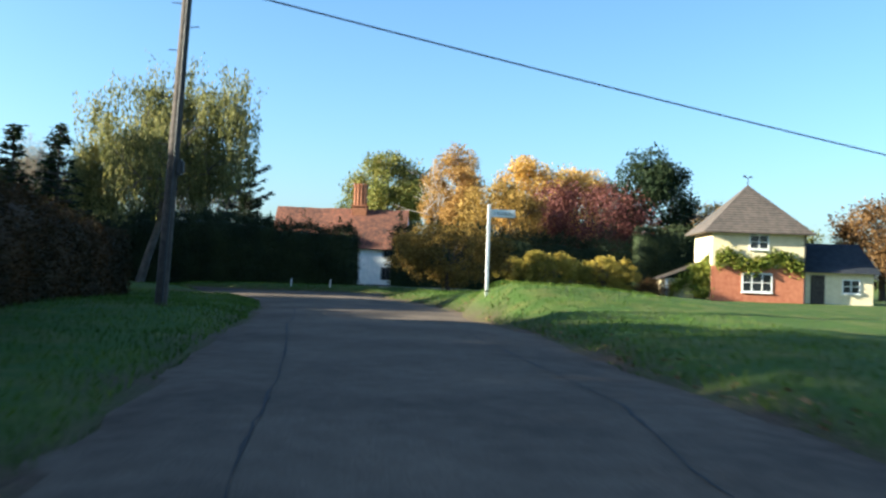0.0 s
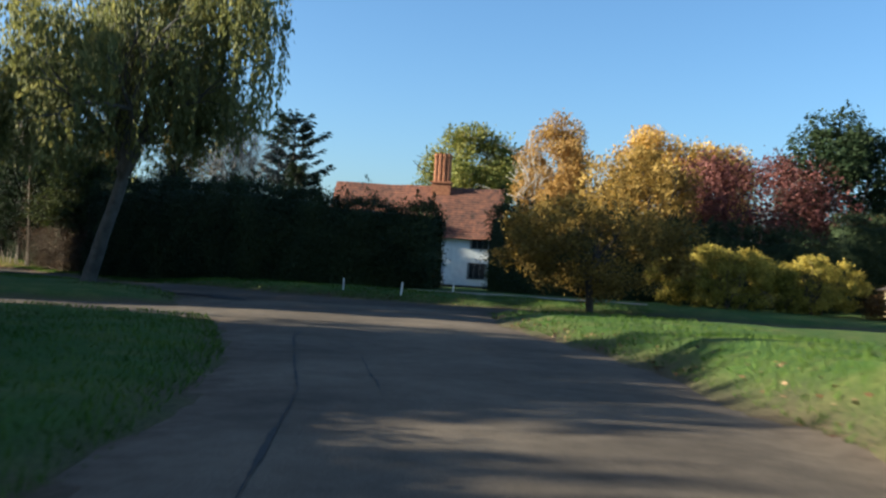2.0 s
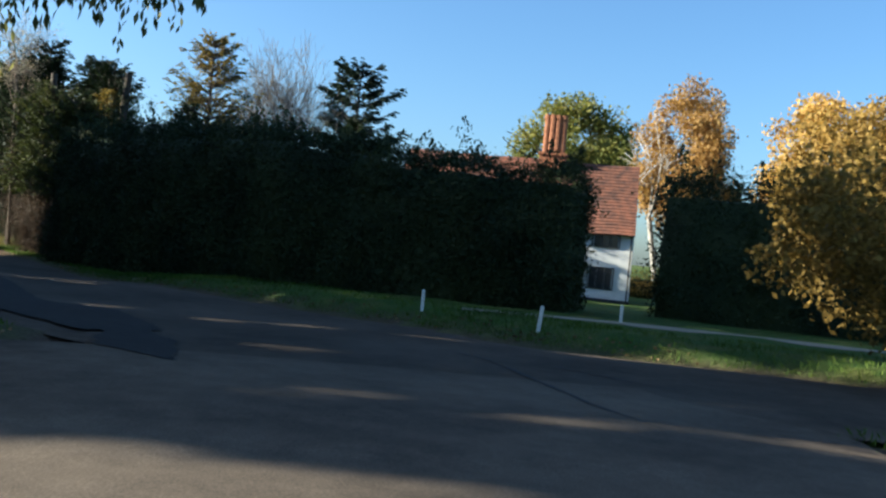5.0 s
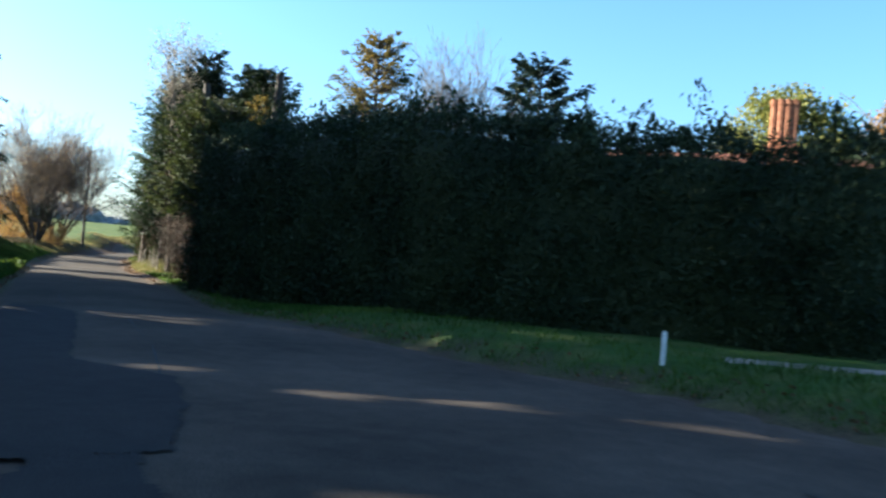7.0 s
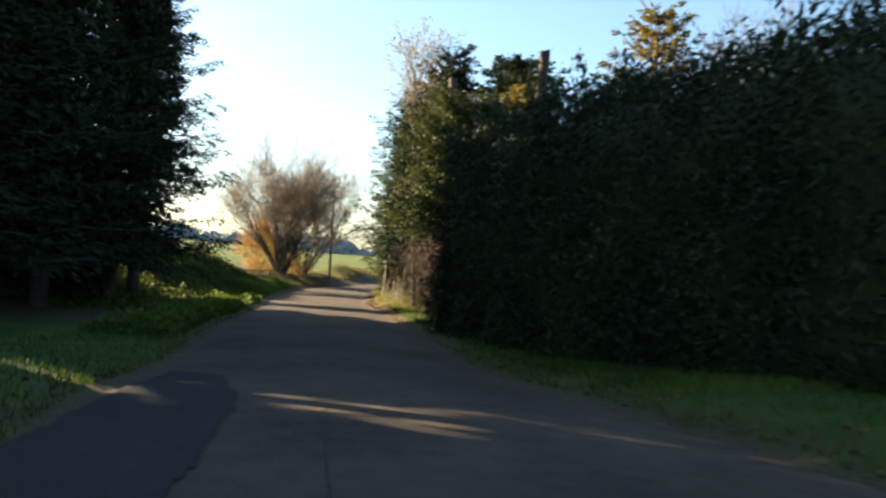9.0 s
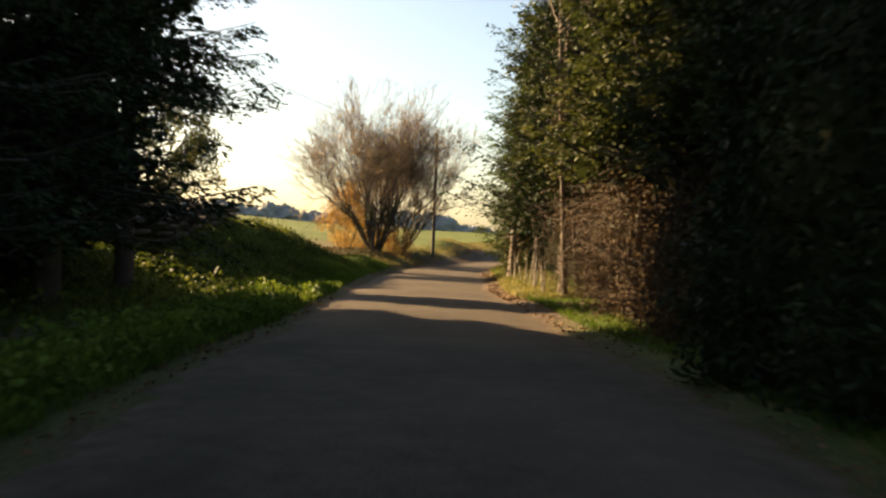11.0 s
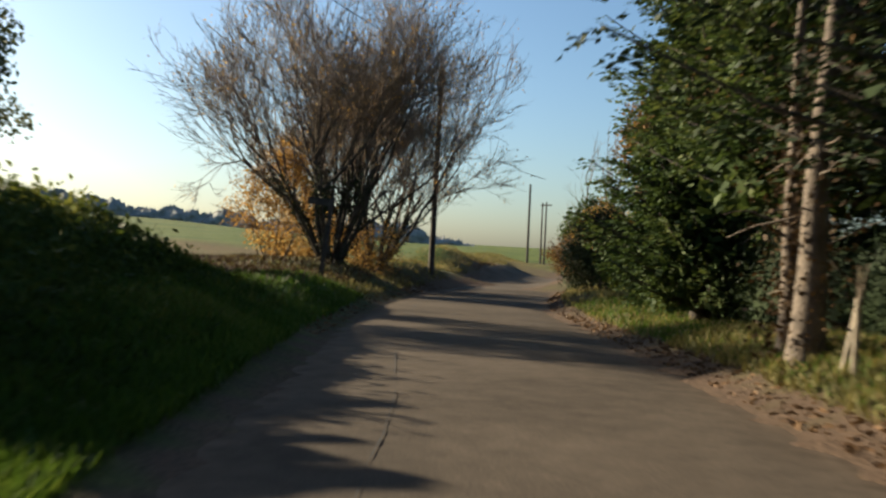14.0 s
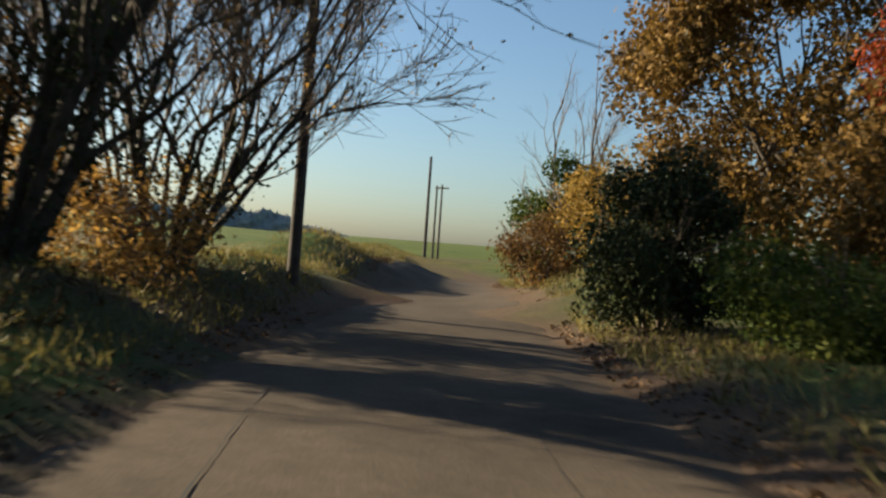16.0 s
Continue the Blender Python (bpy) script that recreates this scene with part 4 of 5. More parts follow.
# unseen trees added west of the village road to cast shade on it
for i, (x, y, h) in enumerate(((-26.5, 28.6, 8.8), (-24, 13.6, 9.5), (-22.5, 8.6, 13), (-21.5, 2.2, 13), (-20.5, -5, 12), (-27, 7.6, 14), (-28, 4.4, 14), (-26.5, -1.4, 14), (-27, 17, 9), (-26, 25.6, 8.6), (-27, 29.9, 9.1), (-26.3, 23.2, 8.3))):
    leafy_tree("unseen_shade_tree", x, y, h, "unseen broad green tree added to shade the village road", (0, 0, h * 0.58), (3.4, 3.4, h * 0.40), 55, 0.9, 3600 if h > 9.6 else 7500, 0.42, "oak", 0.22, (0, 0), 140 + i, "bark", 0, 2, "garden trees")

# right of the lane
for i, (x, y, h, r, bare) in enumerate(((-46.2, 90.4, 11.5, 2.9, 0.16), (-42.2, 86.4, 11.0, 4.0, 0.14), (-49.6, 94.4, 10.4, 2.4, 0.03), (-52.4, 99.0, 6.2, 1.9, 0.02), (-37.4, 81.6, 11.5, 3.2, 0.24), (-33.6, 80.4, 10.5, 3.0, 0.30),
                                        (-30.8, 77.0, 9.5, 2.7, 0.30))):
    # sun and shade put in the colour: lighter needles on lit trees, darker elsewhere
    frond_conifer("cypress", x, y, h, r, "dense dark green cypress beside the lane, needles toned for sun or shade", "cypress" if i in (0, 2, 3) else "conifer", 51 + i, 34 if i < 3 else 26, 15 if i < 3 else 12, 20 if i < 3 else 17, 0.135 if i < 4 else 0.17, bare, -0.22, 0.12, 0.5, 0.2, "lane cypresses", 0.0, 6, 5500)
for i, (x, y, h, r) in enumerate(((-32.3, 74.7, 7.8, 2.6), (-29.6, 72.4, 7.0, 2.2))):
    frond_conifer("ragged_cypress", x, y, h, r, "ragged green cypress at the end of the hedge", "ragged", 64 + i, 24, 14, 15, 0.15, 0.36, -0.25, 0.1, 0.42, 0.14, "hedge end cypresses", 0.0, 6, 3000)
# darker beech colour on the body paints the shaded gaps between creeper leaves
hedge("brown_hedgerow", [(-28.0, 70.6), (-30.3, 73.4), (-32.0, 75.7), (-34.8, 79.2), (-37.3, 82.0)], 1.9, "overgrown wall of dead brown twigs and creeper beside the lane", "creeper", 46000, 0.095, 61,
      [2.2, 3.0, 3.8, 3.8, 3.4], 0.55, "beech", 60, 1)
# near-black needle colour stands in for the shade below the boughs
hedge("undergrowth", [(-38.9, 84.6), (-41.5, 87.0), (-47.2, 93.2), (-52.0, 99.5)], 1.6, "undergrowth beneath the cypresses, shade put in its dark needle colour", "conifer", 22000, 0.12, 62, [1.7, 1.7, 1.6, 1.8], 0.4, None, 0, 1)


def dead_branches(x, y, rz, seed, label):
    """A tangle of thin dry side branches, as a shaded conifer keeps on its lane side."""
    rng = np.random.default_rng(seed)
    ob = thing("dead_branches", x, y, gz(x, y) - 0.05, label, "branches", "dead branches along the lane", rz=rz)
    segs, line, _ = limb_path((0, 0, 0), (rng.normal(0, .06), rng.normal(0, .06), 1), rng.uniform(2.6, 3.8), 0.03, 0.01, 8, rng, 0.06)
    part("stem", rope("stem", line, 0.03, 0.01, M["dead_twig"], 6), ob, "thin brown dead stem")
    twigs = []
    for _ in range(46):
        p = np.array(segs[rng.integers(0, 8)][:3])
        an = rng.uniform(0, 2 * math.pi)
        t, _ = branching(p, (math.cos(an), math.sin(an), rng.uniform(-0.5, 0.35)), rng.uniform(0.35, 0.8), 0.011, 2, rng, 0.25, -0.02, 0.5, 2)
        twigs += t
    tagged(part("twig_growth", tubes("twig_growth", twigs, M["dead_twig"], 3), ob, "dry brown twigs"), kind="stuff")
    return ob


rng = np.random.default_rng(67)
for i in range(17):
    k = i / 16 * 4
    j = min(int(k), 3)
    (ax, ay), (bx, by) = ((-29.2, 70.4), (-31.2, 72.9), (-32.9, 75.1), (-35.6, 78.5), (-38.3, 81.6))[j:j + 2]
    dead_branches(ax + (bx - ax) * (k - j) + rng.normal(0, .2), ay + (by - ay) * (k - j) + rng.normal(0, .2), rng.uniform(0, 360), 200 + i, "dry brown dead branches below the cypresses")
leafy_tree("autumn_tree", -60.4, 121.6, 12.4, "large orange-brown autumn tree beside the lane", (0, 0, 6.4), (5.6, 5.6, 5.6), 150, 0.9, 44000, 0.215, "orange", 0.3, (0, 0), 71)
leafy_tree("autumn_tree", -54.8, 109.3, 4.6, "low olive and russet tree beside the lane", (0, 0, 2.4), (2.5, 2.5, 1.9), 90, 0.6, 20000, 0.14, "orange", 0.13, (0, 0), 77)
leafy_tree("red_tree", -56.2, 117.2, 8, "small bright red-leaved tree behind the russet one", (0, 0, 6.4), (1.3, 1.3, 1.5), 30, 0.5, 6000, 0.16, "scarlet", 0.1, (0, 0), 79)
shrub("ivy_bush", -59.3, 107.2, (1.25, 1.3, 1.55), "dark ivy-clad bush beside the lane", "hedge", 18000, 0.11, 72)
shrub("ivy_bush", -56.0, 104.6, (1.6, 1.5, 0.8), "low dark shaded bush beside the lane", "green", 12000, 0.10, 78)
bare_tree("bare_sapling", -66.0, 118.2, "thin bare tree beside the lane", 3, 3.2, 0.08, 73, 4, 0.3, 0.22)
shrub("hedgerow_bush", -66.2, 118.6, (1.6, 1.8, 1.9), "rough grey-green roadside bush", "green", 12000, 0.14, 74)
shrub("hedgerow_bush", -65.6, 115.6, (1.2, 1.3, 1.0), "rusty brown roadside bush", "brown", 7000, 0.11, 75)
shrub("hedgerow_bush", -62.6, 113.2, (1.4, 1.6, 1.5), "rough olive roadside bush", "maple", 10000, 0.12, 76)
rng = np.random.default_rng(66)
for i in range(8):
    k = i / 7
    x, y = -39.2 - 7.6 * k + rng.normal(0, .3), 84.0 + 8.0 * k + rng.normal(0, .3)
    bare_tree("thin_tree", x, y, "thin pale woodland stem in the hedgerow", 1, rng.uniform(1.9, 2.8), 0.021, 160 + i, 3, 0.4, 0.25, 0.1, "brown", 500, "twig")



def pale_tree(x, y, height, r, seed, crown=0.0):
    """A straight trunk with short dead side branches and dry creeper; crown: how far down a sparse head of whitish twigs reaches."""
    rng = np.random.default_rng(seed)
    ob = thing("pale_tree", x, y, gz(x, y) - 0.1, "straight pale-barked trunk with dead side branches", "tree")
    segs, pts, _ = limb_path((0, 0, -0.1), (rng.normal(0, .02), rng.normal(0, .02), 1), height, r, r * 0.5, 14, rng, 0.02)
    part("trunk", rope("trunk", pts, r, r * 0.45, M["bark_pale"], 10, 0.5), ob, "pale pinkish bark")
    P = np.array(pts)
    for k in range(14):
        q = P[rng.integers(1, 9)]
        a = rng.uniform(0, 6.28)
        _, line, _ = limb_path(q, (math.cos(a), math.sin(a), rng.uniform(-.5, .4)), rng.uniform(.4, 1.2), .018, .006, 5, rng, 0.2)
        part("branch", rope("branch", line, .018, .006, M["bark_pale"], 5), ob)
    n = 1100
    t = rng.uniform(0, 0.75, n)
    c = P[(t * 13.99).astype(int)]
    part("creeper", leaves("creeper", c + rng.normal(0, 1, (n, 3)) * (r + .1), 0.08, M["creeper"], rng), ob, "dry brown creeper leaves")
    if crown:
        twigs, tips = [], []
        for k in range(16):
            q = P[-1] - [0, 0, crown * k / 16]
            a = rng.uniform(0, 6.28)
            sg, tp = branching(q, (math.cos(a), math.sin(a), 1.1), 0.9, 0.03, 3, rng, 0.14, 0.08, 0.4, 3, 0.7)
            twigs += sg
            tips += tp
        tagged(part("twig_growth", tubes("twig_growth", twigs, M["bark_pale"], 4), ob, "whitish bare twigs"), kind="stuff")
        tp = np.array([q for q, _ in tips])
        part("crown", leaves("crown", tp[rng.choice(len(tp), 1300)] + rng.normal(0, 0.15, (1300, 3)), 0.11, M["pale"], rng), ob, "few whitish leaves")
    return ob


pale_tree(-38.1, 80.4, 11.4, 0.078, 180, 3.4)
pale_tree(-37.7, 80.0, 10.4, 0.068, 181, 3.0)
pale_tree(-45.1, 87.1, 5.2, 0.17, 182)
pale_tree(-45.5, 87.6, 5.0, 0.10, 183)

# left of the lane
bare_tree("coppiced_tree", -64.0, 97.8, "large many-stemmed bare tree beside the lane", 20, 3.15, 0.11, 81, 5, 0.30, 0.80, 0.07, "birch", 4500, "twig", 3, 0.73, 0.0075, "bark", 5000, 2)
bare_tree("coppiced_tree", -66.4, 102.3, "many-stemmed bare tree leaning over the verge", 15, 2.8, 0.095, 82, 5, 0.30, 0.78, 0.07, "birch", 3500, "twig", 3, 0.73, 0.0075, "bark", 2500, 2)
shrub("scrub", -65.2, 100.4, (1.3, 1.4, 0.9), "tangled yellow-brown scrub between the bare trees", "birch", 3500, 0.10, 86)
shrub("golden_bush", -66.6, 97.6, (1.4, 1.4, 2.2), "golden-leaved bush at the foot of the bare trees", "birch", 7000, 0.12, 83)
shrub("golden_bush", -68.4, 100.5, (1.6, 1.4, 1.2), "yellow-brown scrub behind the bare trees", "birch", 6000, 0.11, 85)
leafy_tree("field_pine", -69.6, 86.2, 9.0, "broad loose olive-green tree behind the log stack", (0, 0, 5.0), (3.5, 3.5, 3.9), 60, 0.7, 15000, 0.19, "pine", 0.2, (0, 0), 84)

# trees behind the cottage and the green
leafy_tree("oak", -9.6, 116, 16, "broad green oak behind the cottage", (0, 0, 11.0), (5.6, 5.6, 5.0), 90, 1.3, 20000, 0.36, "oak", 0.4, (0, 0), 91)
leafy_tree("birch", -1.9, 103, 15.6, "tall golden-brown birch with white trunk behind the cottage", (1.2, 0, 9.9), (3.2, 3.2, 5.6), 100, 0.9, 21000, 0.26, "birch", 0.2, (-0.02, 0), 92, "birch_white", 0.5, 3, "", 0.3)
leafy_tree("birch", -0.6, 103.6, 12.5, "slender golden-brown birch with white trunk behind the cottage", (1.8, 0, 7.6), (2.2, 2.2, 4.0), 60, 0.8, 9000, 0.26, "birch", 0.17, (0.03, 0), 106, "birch_white", 0.5, 3, "", 0.3)
leafy_tree("golden_tree", 7.4, 95.5, 14, "bright golden-yellow tree behind the green", (0, 0, 9.0), (3.8, 3.6, 5.0), 80, 1.0, 19000, 0.28, "gold", 0.25, (0, 0), 93, "bark_pale", 0.4)
leafy_tree("golden_tree", 12.8, 98, 13.4, "bright golden-yellow tree behind the green", (0, 0, 8.6), (3.2, 3.2, 4.6), 70, 1.0, 18000, 0.26, "gold", 0.22, (0, 0), 94, "bark_pale", 0.4)
leafy_tree("red_tree", 11.0, 74, 9, "deep crimson broad autumn tree", (0, 0, 5.2), (4.8, 4.2, 3.9), 90, 1.1, 21000, 0.22, "red", 0.25, (0, 0), 95)
leafy_tree("dark_evergreen", 16.2, 77, 12.0, "dark green broad evergreen behind the crimson tree", (0, 0, 6.6), (3.4, 3.2, 5.2), 90, 0.9, 22000, 0.26, "conifer", 0.3, (0, 0), 96)
leafy_tree("ochre_tree", -0.2, 49.4, 4.0, "low spreading ochre-leaved tree on the verge", (0.1, 0.3, 2.45), (3.4, 3.0, 1.6), 130, 0.42, 21000, 0.12, "ochre", 0.12, (0, 0), 97)
shrub("yellow_shrub", 5.4, 57.6, (3.0, 1.2, 1.35), "bright yellow-green shrub bed at the edge of the green", "shrub", 26000, 0.11, 98, 220, 0.26, 1.0)
shrub("yellow_shrub", 9.6, 58.4, (2.3, 1.1, 1.25), "yellow-green shrub bed at the edge of the green", "shrub", 16000, 0.11, 99, 160, 0.24, 1.0)
shrub("rust_shrub", 12.6, 57.6, (1.0, 0.8, 0.55), "low rounded rust-brown shrub", "brown", 5000, 0.09, 100)
hedge("side_hedge", [(-4.2, 62.3), (0.5, 61.7), (5, 62.2), (12, 63.5)], 2.4, "dark evergreen hedge behind the shrubs", "hedge", 26000, 0.16, 101, [3.7, 3.8, 3.4, 3.2], 0.42, None, 70, -1)
hedge("garden_shrubbery", [(-6, 93), (0, 94), (9, 93)], 2.2, "rough brown and green shrubbery behind the cottage lawn", "ochre", 9000, 0.2, 108, [1.1, 1.3, 1.4], 0.35, "hedge", 0, -1)
hedge("yew_hedge", [(13.2, 67.0), (16.5, 67.6), (21, 68.0)], 2.2, "tall dark clipped yew hedge beside the house", "hedge", 10000, 0.2, 107, [4.6, 4.8, 4.4], 0.25, None, 0, -1)
leafy_tree("far_tree", 36.5, 79, 9, "rust-brown tree behind the house", (0, 0, 5.2), (4.5, 4.5, 3.6), 60, 1.1, 14000, 0.26, "brown", 0.25, (0, 0), 102)
leafy_tree("far_tree", 30, 84, 6, "low green tree behind the house", (0, 0, 3.6), (3.6, 3.0, 2.4), 40, 0.9, 9000, 0.24, "oak", 0.2, (0, 0), 104)
leafy_tree("far_tree", 21.5, 80, 8, "golden-brown tree behind the house", (0, 0, 4.8), (3.2, 3.0, 2.9), 50, 0.9, 12000, 0.22, "birch", 0.2, (0, 0), 105)
leafy_tree("golden_tree", 3.2, 70, 9, "golden tree behind the side hedge", (0, 0, 5.0), (3.4, 3.0, 3.4), 90, 0.7, 15000, 0.2, "maple", 0.22, (0, 0), 103)


# ---- cottage ----
def cottage():
    x0, x1, y0, y1, ze, zr = -16.2, -4.55, 79.0, 85.0, 3.35, 6.75
    zb = gz(-6, 79.5) - 0.1
    ob = thing("cottage", -10, 82, 0, "long old white cottage with red clay tile roof", "house")
    ob.matrix_world = pose(0, 0, 0)
    box_part("wall", [(x0, y0, zb, x1, y1, ze)], M["render_white"], ob, "white limewashed walls", 0.03)
    ym = (y0 + y1) / 2
    for xx in (x0 + 0.02, x1 - 0.3):
        g = bmesh.new()
        vs = [g.verts.new(q) for q in ((xx, y0 + .05, ze), (xx, y1 - .05, ze), (xx, ym, zr - 0.12), (xx + 0.28, y0 + .05, ze), (xx + 0.28, y1 - .05, ze), (xx + 0.28, ym, zr - 0.12))]
        for f in ((0, 2, 1), (3, 4, 5), (0, 1, 4, 3), (1, 2, 5, 4), (2, 0, 3, 5)):
            g.faces.new([vs[i] for i in f])
        part("gable", bm_mesh("gable", g, M["render_white"]), ob, "white gable end")
    roof = bmesh.new()
    prof = []
    for side in (-1, 1):
        ya = y0 - 0.35 if side < 0 else y1 + 0.35
        za, half = ze - 0.25, []
        for c in range(22):
            k0, k1 = c / 22, (c + 1) / 22
            half += [(ya + (ym - ya) * k0, za + (zr - za) * k0 + 0.05 - 0.05 * math.sin(math.pi * k0)), (ya + (ym - ya) * k1, za + (zr - za) * k1 + 0.005 - 0.05 * math.sin(math.pi * k1))]
        prof += half if side < 0 else half[-2::-1]
    cols = [x0 - 0.2 + (x1 - x0 + 0.22) * i / 12 for i in range(13)]
    grid = [[roof.verts.new((xx, py, pz + 0.025 * math.sin(xx * 1.1) + 0.015 * math.sin(xx * 2.7 + py))) for py, pz in prof] for xx in cols]
    for i in range(12):
        for j in range(len(prof) - 1):
            roof.faces.new([grid[i][j], grid[i + 1][j], grid[i + 1][j + 1], grid[i][j + 1]])
    bmesh.ops.recalc_face_normals(roof, faces=list(roof.faces))
    bmesh.ops.solidify(roof, geom=list(roof.faces), thickness=0.07)
    part("roof", bm_mesh("roof", roof, M["tile"]), ob, "weathered red clay tile roof")
    # brick stack with joined shafts
    st = box_part("chimney", [(-9.6, 81.42, 6.0, -8.28, 82.6, 7.0), (-9.67, 81.34, 6.95, -8.21, 82.68, 7.08)], M["chimney"], ob, "red brick chimney stack", 0.015)
    box_part("flue_core", [(-9.5, 81.56, 7.05, -8.38, 82.46, 8.92)], M["chimney"], st, "brick between the shafts", 0.01)
    for cx, cy in ((-9.36, 81.64), (-9.08, 81.6), (-8.8, 81.6), (-8.52, 81.64), (-9.36, 82.36), (-8.52, 82.36)):
        sh = bmesh.new()
        bmesh.ops.create_cone(sh, cap_ends=True, segments=8, radius1=0.15, radius2=0.15, depth=1.9, matrix=pose(cx, cy, 8.02, 0, 0, 22.5))
        bmesh.ops.create_cone(sh, cap_ends=True, segments=8, radius1=0.19, radius2=0.19, depth=0.10, matrix=pose(cx, cy, 8.86, 0, 0, 22.5))
        bmesh.ops.create_cone(sh, cap_ends=True, segments=8, radius1=0.16, radius2=0.16, depth=0.05, matrix=pose(cx, cy, 8.99, 0, 0, 22.5))
        part("shaft", bm_mesh("shaft", sh, M["chimney"]), st, "clustered eight-sided brick shaft")

    def win(wx0, wx1, z0, z1):
        w = box_part("window", [(wx0 - .06, y0 - .05, z0 - .06, wx1 + .06, y0 + .02, z0), (wx0 - .06, y0 - .05, z1, wx1 + .06, y0 + .02, z1 + .06), (wx0 - .06, y0 - .05, z0, wx0, y0 + .02, z1), (wx1, y0 - .05, z0, wx1 + .06, y0 + .02, z1)]
                     + [(wx0 + (wx1 - wx0) * k / 3 - .035, y0 - .045, z0, wx0 + (wx1 - wx0) * k / 3 + .035, y0 + .02, z1) for k in (1, 2)], M["black"], ob, "black-framed casement window", 0.006)
        for k in range(3):
            a = wx0 + (wx1 - wx0) * k / 3
            box_part("pane", [(a + .04, y0 - .03, z0, a + (wx1 - wx0) / 3 - .04, y0 - .012, z1)], M["glass"], w, "", 0.0)
    win(-6.55, -5.4, 0.55, 1.5)
    win(-6.45, -5.25, 2.55, 3.1)
    part("downpipe", tubes("downpipe", [[x1 - .12, y0 - .08, zb, x1 - .12, y0 - .08, ze - .3, .045, .045], [x1 - .12, y0 - .08, ze - .3, x1 - .12, y0 - .3, ze - .2, .045, .045]], M["black"], 6), ob, "black downpipe")
    box_part("plinth", [(x0 - .03, y0 - .04, zb, x1 + .04, y0 + .0, zb + .22)], M["black"], ob, "tarred black plinth", 0.01)
    return ob


cottage()


# ---- house on the green ----
def house():
    W, D, ze, zr = 5.7, 5.6, 4.45, 7.55
    ox, oy = 16.0, 56.6
    ob = thing("house", ox, oy, gz(ox + 3, oy) - 0.05, "cream and brick house with pyramid roof beside the green", "house", rz=-3)
    box_part("wall", [(0, 0, 2.15, W, D, ze), (0, 0.12, -0.2, W, D, 2.15)], M["render_cream"], ob, "cream rendered upper walls", 0.02)
    box_part("brick_front", [(0.0, 0.0, -0.2, W, 0.118, 2.25)], M["brick"], ob, "orange-red brick lower front wall", 0.01)
    r = bmesh.new()
    cx, cy = W / 2 - 0.1, D / 2
    n = 20
    rings = []
    for c in range(n):
        for k, up in ((c / n, 0.05), ((c + 1) / n, 0.008)):
            hx, hy = max((W / 2 + 0.5) * (1 - k), 0.03), max((D / 2 + 0.5) * (1 - k), 0.03)
            z = ze - 0.12 + (zr - ze + 0.12) * k + up
            rings.append([r.verts.new((cx + sx * hx, cy + sy * hy, z)) for sx, sy in ((-1, -1), (1, -1), (1, 1), (-1, 1))])
    low = [r.verts.new((v.co.x, v.co.y, v.co.z - 0.1)) for v in rings[0]]
    for a, b in zip([low] + rings, rings):
        for i in range(4):
            j = (i + 1) % 4
            r.faces.new([a[i], a[j], b[j], b[i]])
    r.faces.new(low[::-1])
    r.faces.new(rings[-1])
    part("roof", bm_mesh("roof", r, M["tile_brown"]), ob, "brown tiled pyramid roof")
    box_part("soffit", [(-0.45, -0.45, ze - 0.16, W + 0.3, D + 0.45, ze - 0.10)], M["white"], ob, "", 0.01)
    v = box_part("weather_vane", [(cx - .02, cy - .02, zr - .1, cx + .02, cy + .02, zr + .55), (cx - .28, cy - .012, zr + .5, cx + .28, cy + .012, zr + .54), (cx - .3, cy - .01, zr + .5, cx - .15, cy + .01, zr + .66), (cx + .1, cy - .01, zr + .52, cx + .26, cy + .01, zr + .6)], M["rust_iron"], ob, "iron weather vane", 0.004)

    def win(a, b, z0, z1, y, nx, nz):
        f = box_part("window", [(a, y - .05, z0, b, y + .03, z0 + .08), (a, y - .05, z1 - .08, b, y + .03, z1), (a, y - .05, z0, a + .08, y + .03, z1), (b - .08, y - .05, z0, b, y + .03, z1)]
                     + [(a + (b - a) * k / nx - .03, y - .045, z0, a + (b - a) * k / nx + .03, y + .03, z1) for k in range(1, nx)]
                     + [(a, y - .04, z0 + (z1 - z0) * k / nz - .02, b, y + .03, z0 + (z1 - z0) * k / nz + .02) for k in range(1, nz)], M["white"], ob, "white-painted casement window", 0.006)
        for i in range(nx):
            for k in range(nz):
                box_part("pane", [(a + (b - a) * i / nx + .035, y - .02, z0 + (z1 - z0) * k / nz + .025, a + (b - a) * (i + 1) / nx - .035, y - .008, z0 + (z1 - z0) * (k + 1) / nz - .025)], M["glass"], f, "", 0.0)
        box_part("sill", [(a - .06, y - .1, z0 - .06, b + .06, y + .02, z0)], M["white"], f, "", 0.008)
    win(1.85, 3.7, 0.65, 1.85, 0.0, 3, 2)
    win(2.25, 3.45, 3.3, 4.25, 0.0, 2, 2)
    box_part("downpipe", [(W - .12, -.09, -.1, W - .03, 0.0, ze - .1)], M["black"], ob, "black downpipe", 0.02)
    # low wing and lean-to
    wing = box_part("wing", [(W + .003, 0.6, -.3, W + 4.3, 4.8, 2.1)], M["render_cream"], ob, "low cream side wing", 0.02)
    s = bmesh.new()
    a = [s.verts.new(q) for q in ((W + .01, 0.2, 2.0), (W + 4.6, 0.2, 2.0), (W + 4.1, 2.7, 3.9), (W + .01, 2.7, 3.9), (W + .01, 5.2, 2.0), (W + 4.6, 5.2, 2.0))]
    for f in ((0, 1, 2, 3), (3, 2, 5, 4), (1, 5, 2)):
        s.faces.new([a[i] for i in f])
    bmesh.ops.solidify(s, geom=list(s.faces), thickness=0.08)
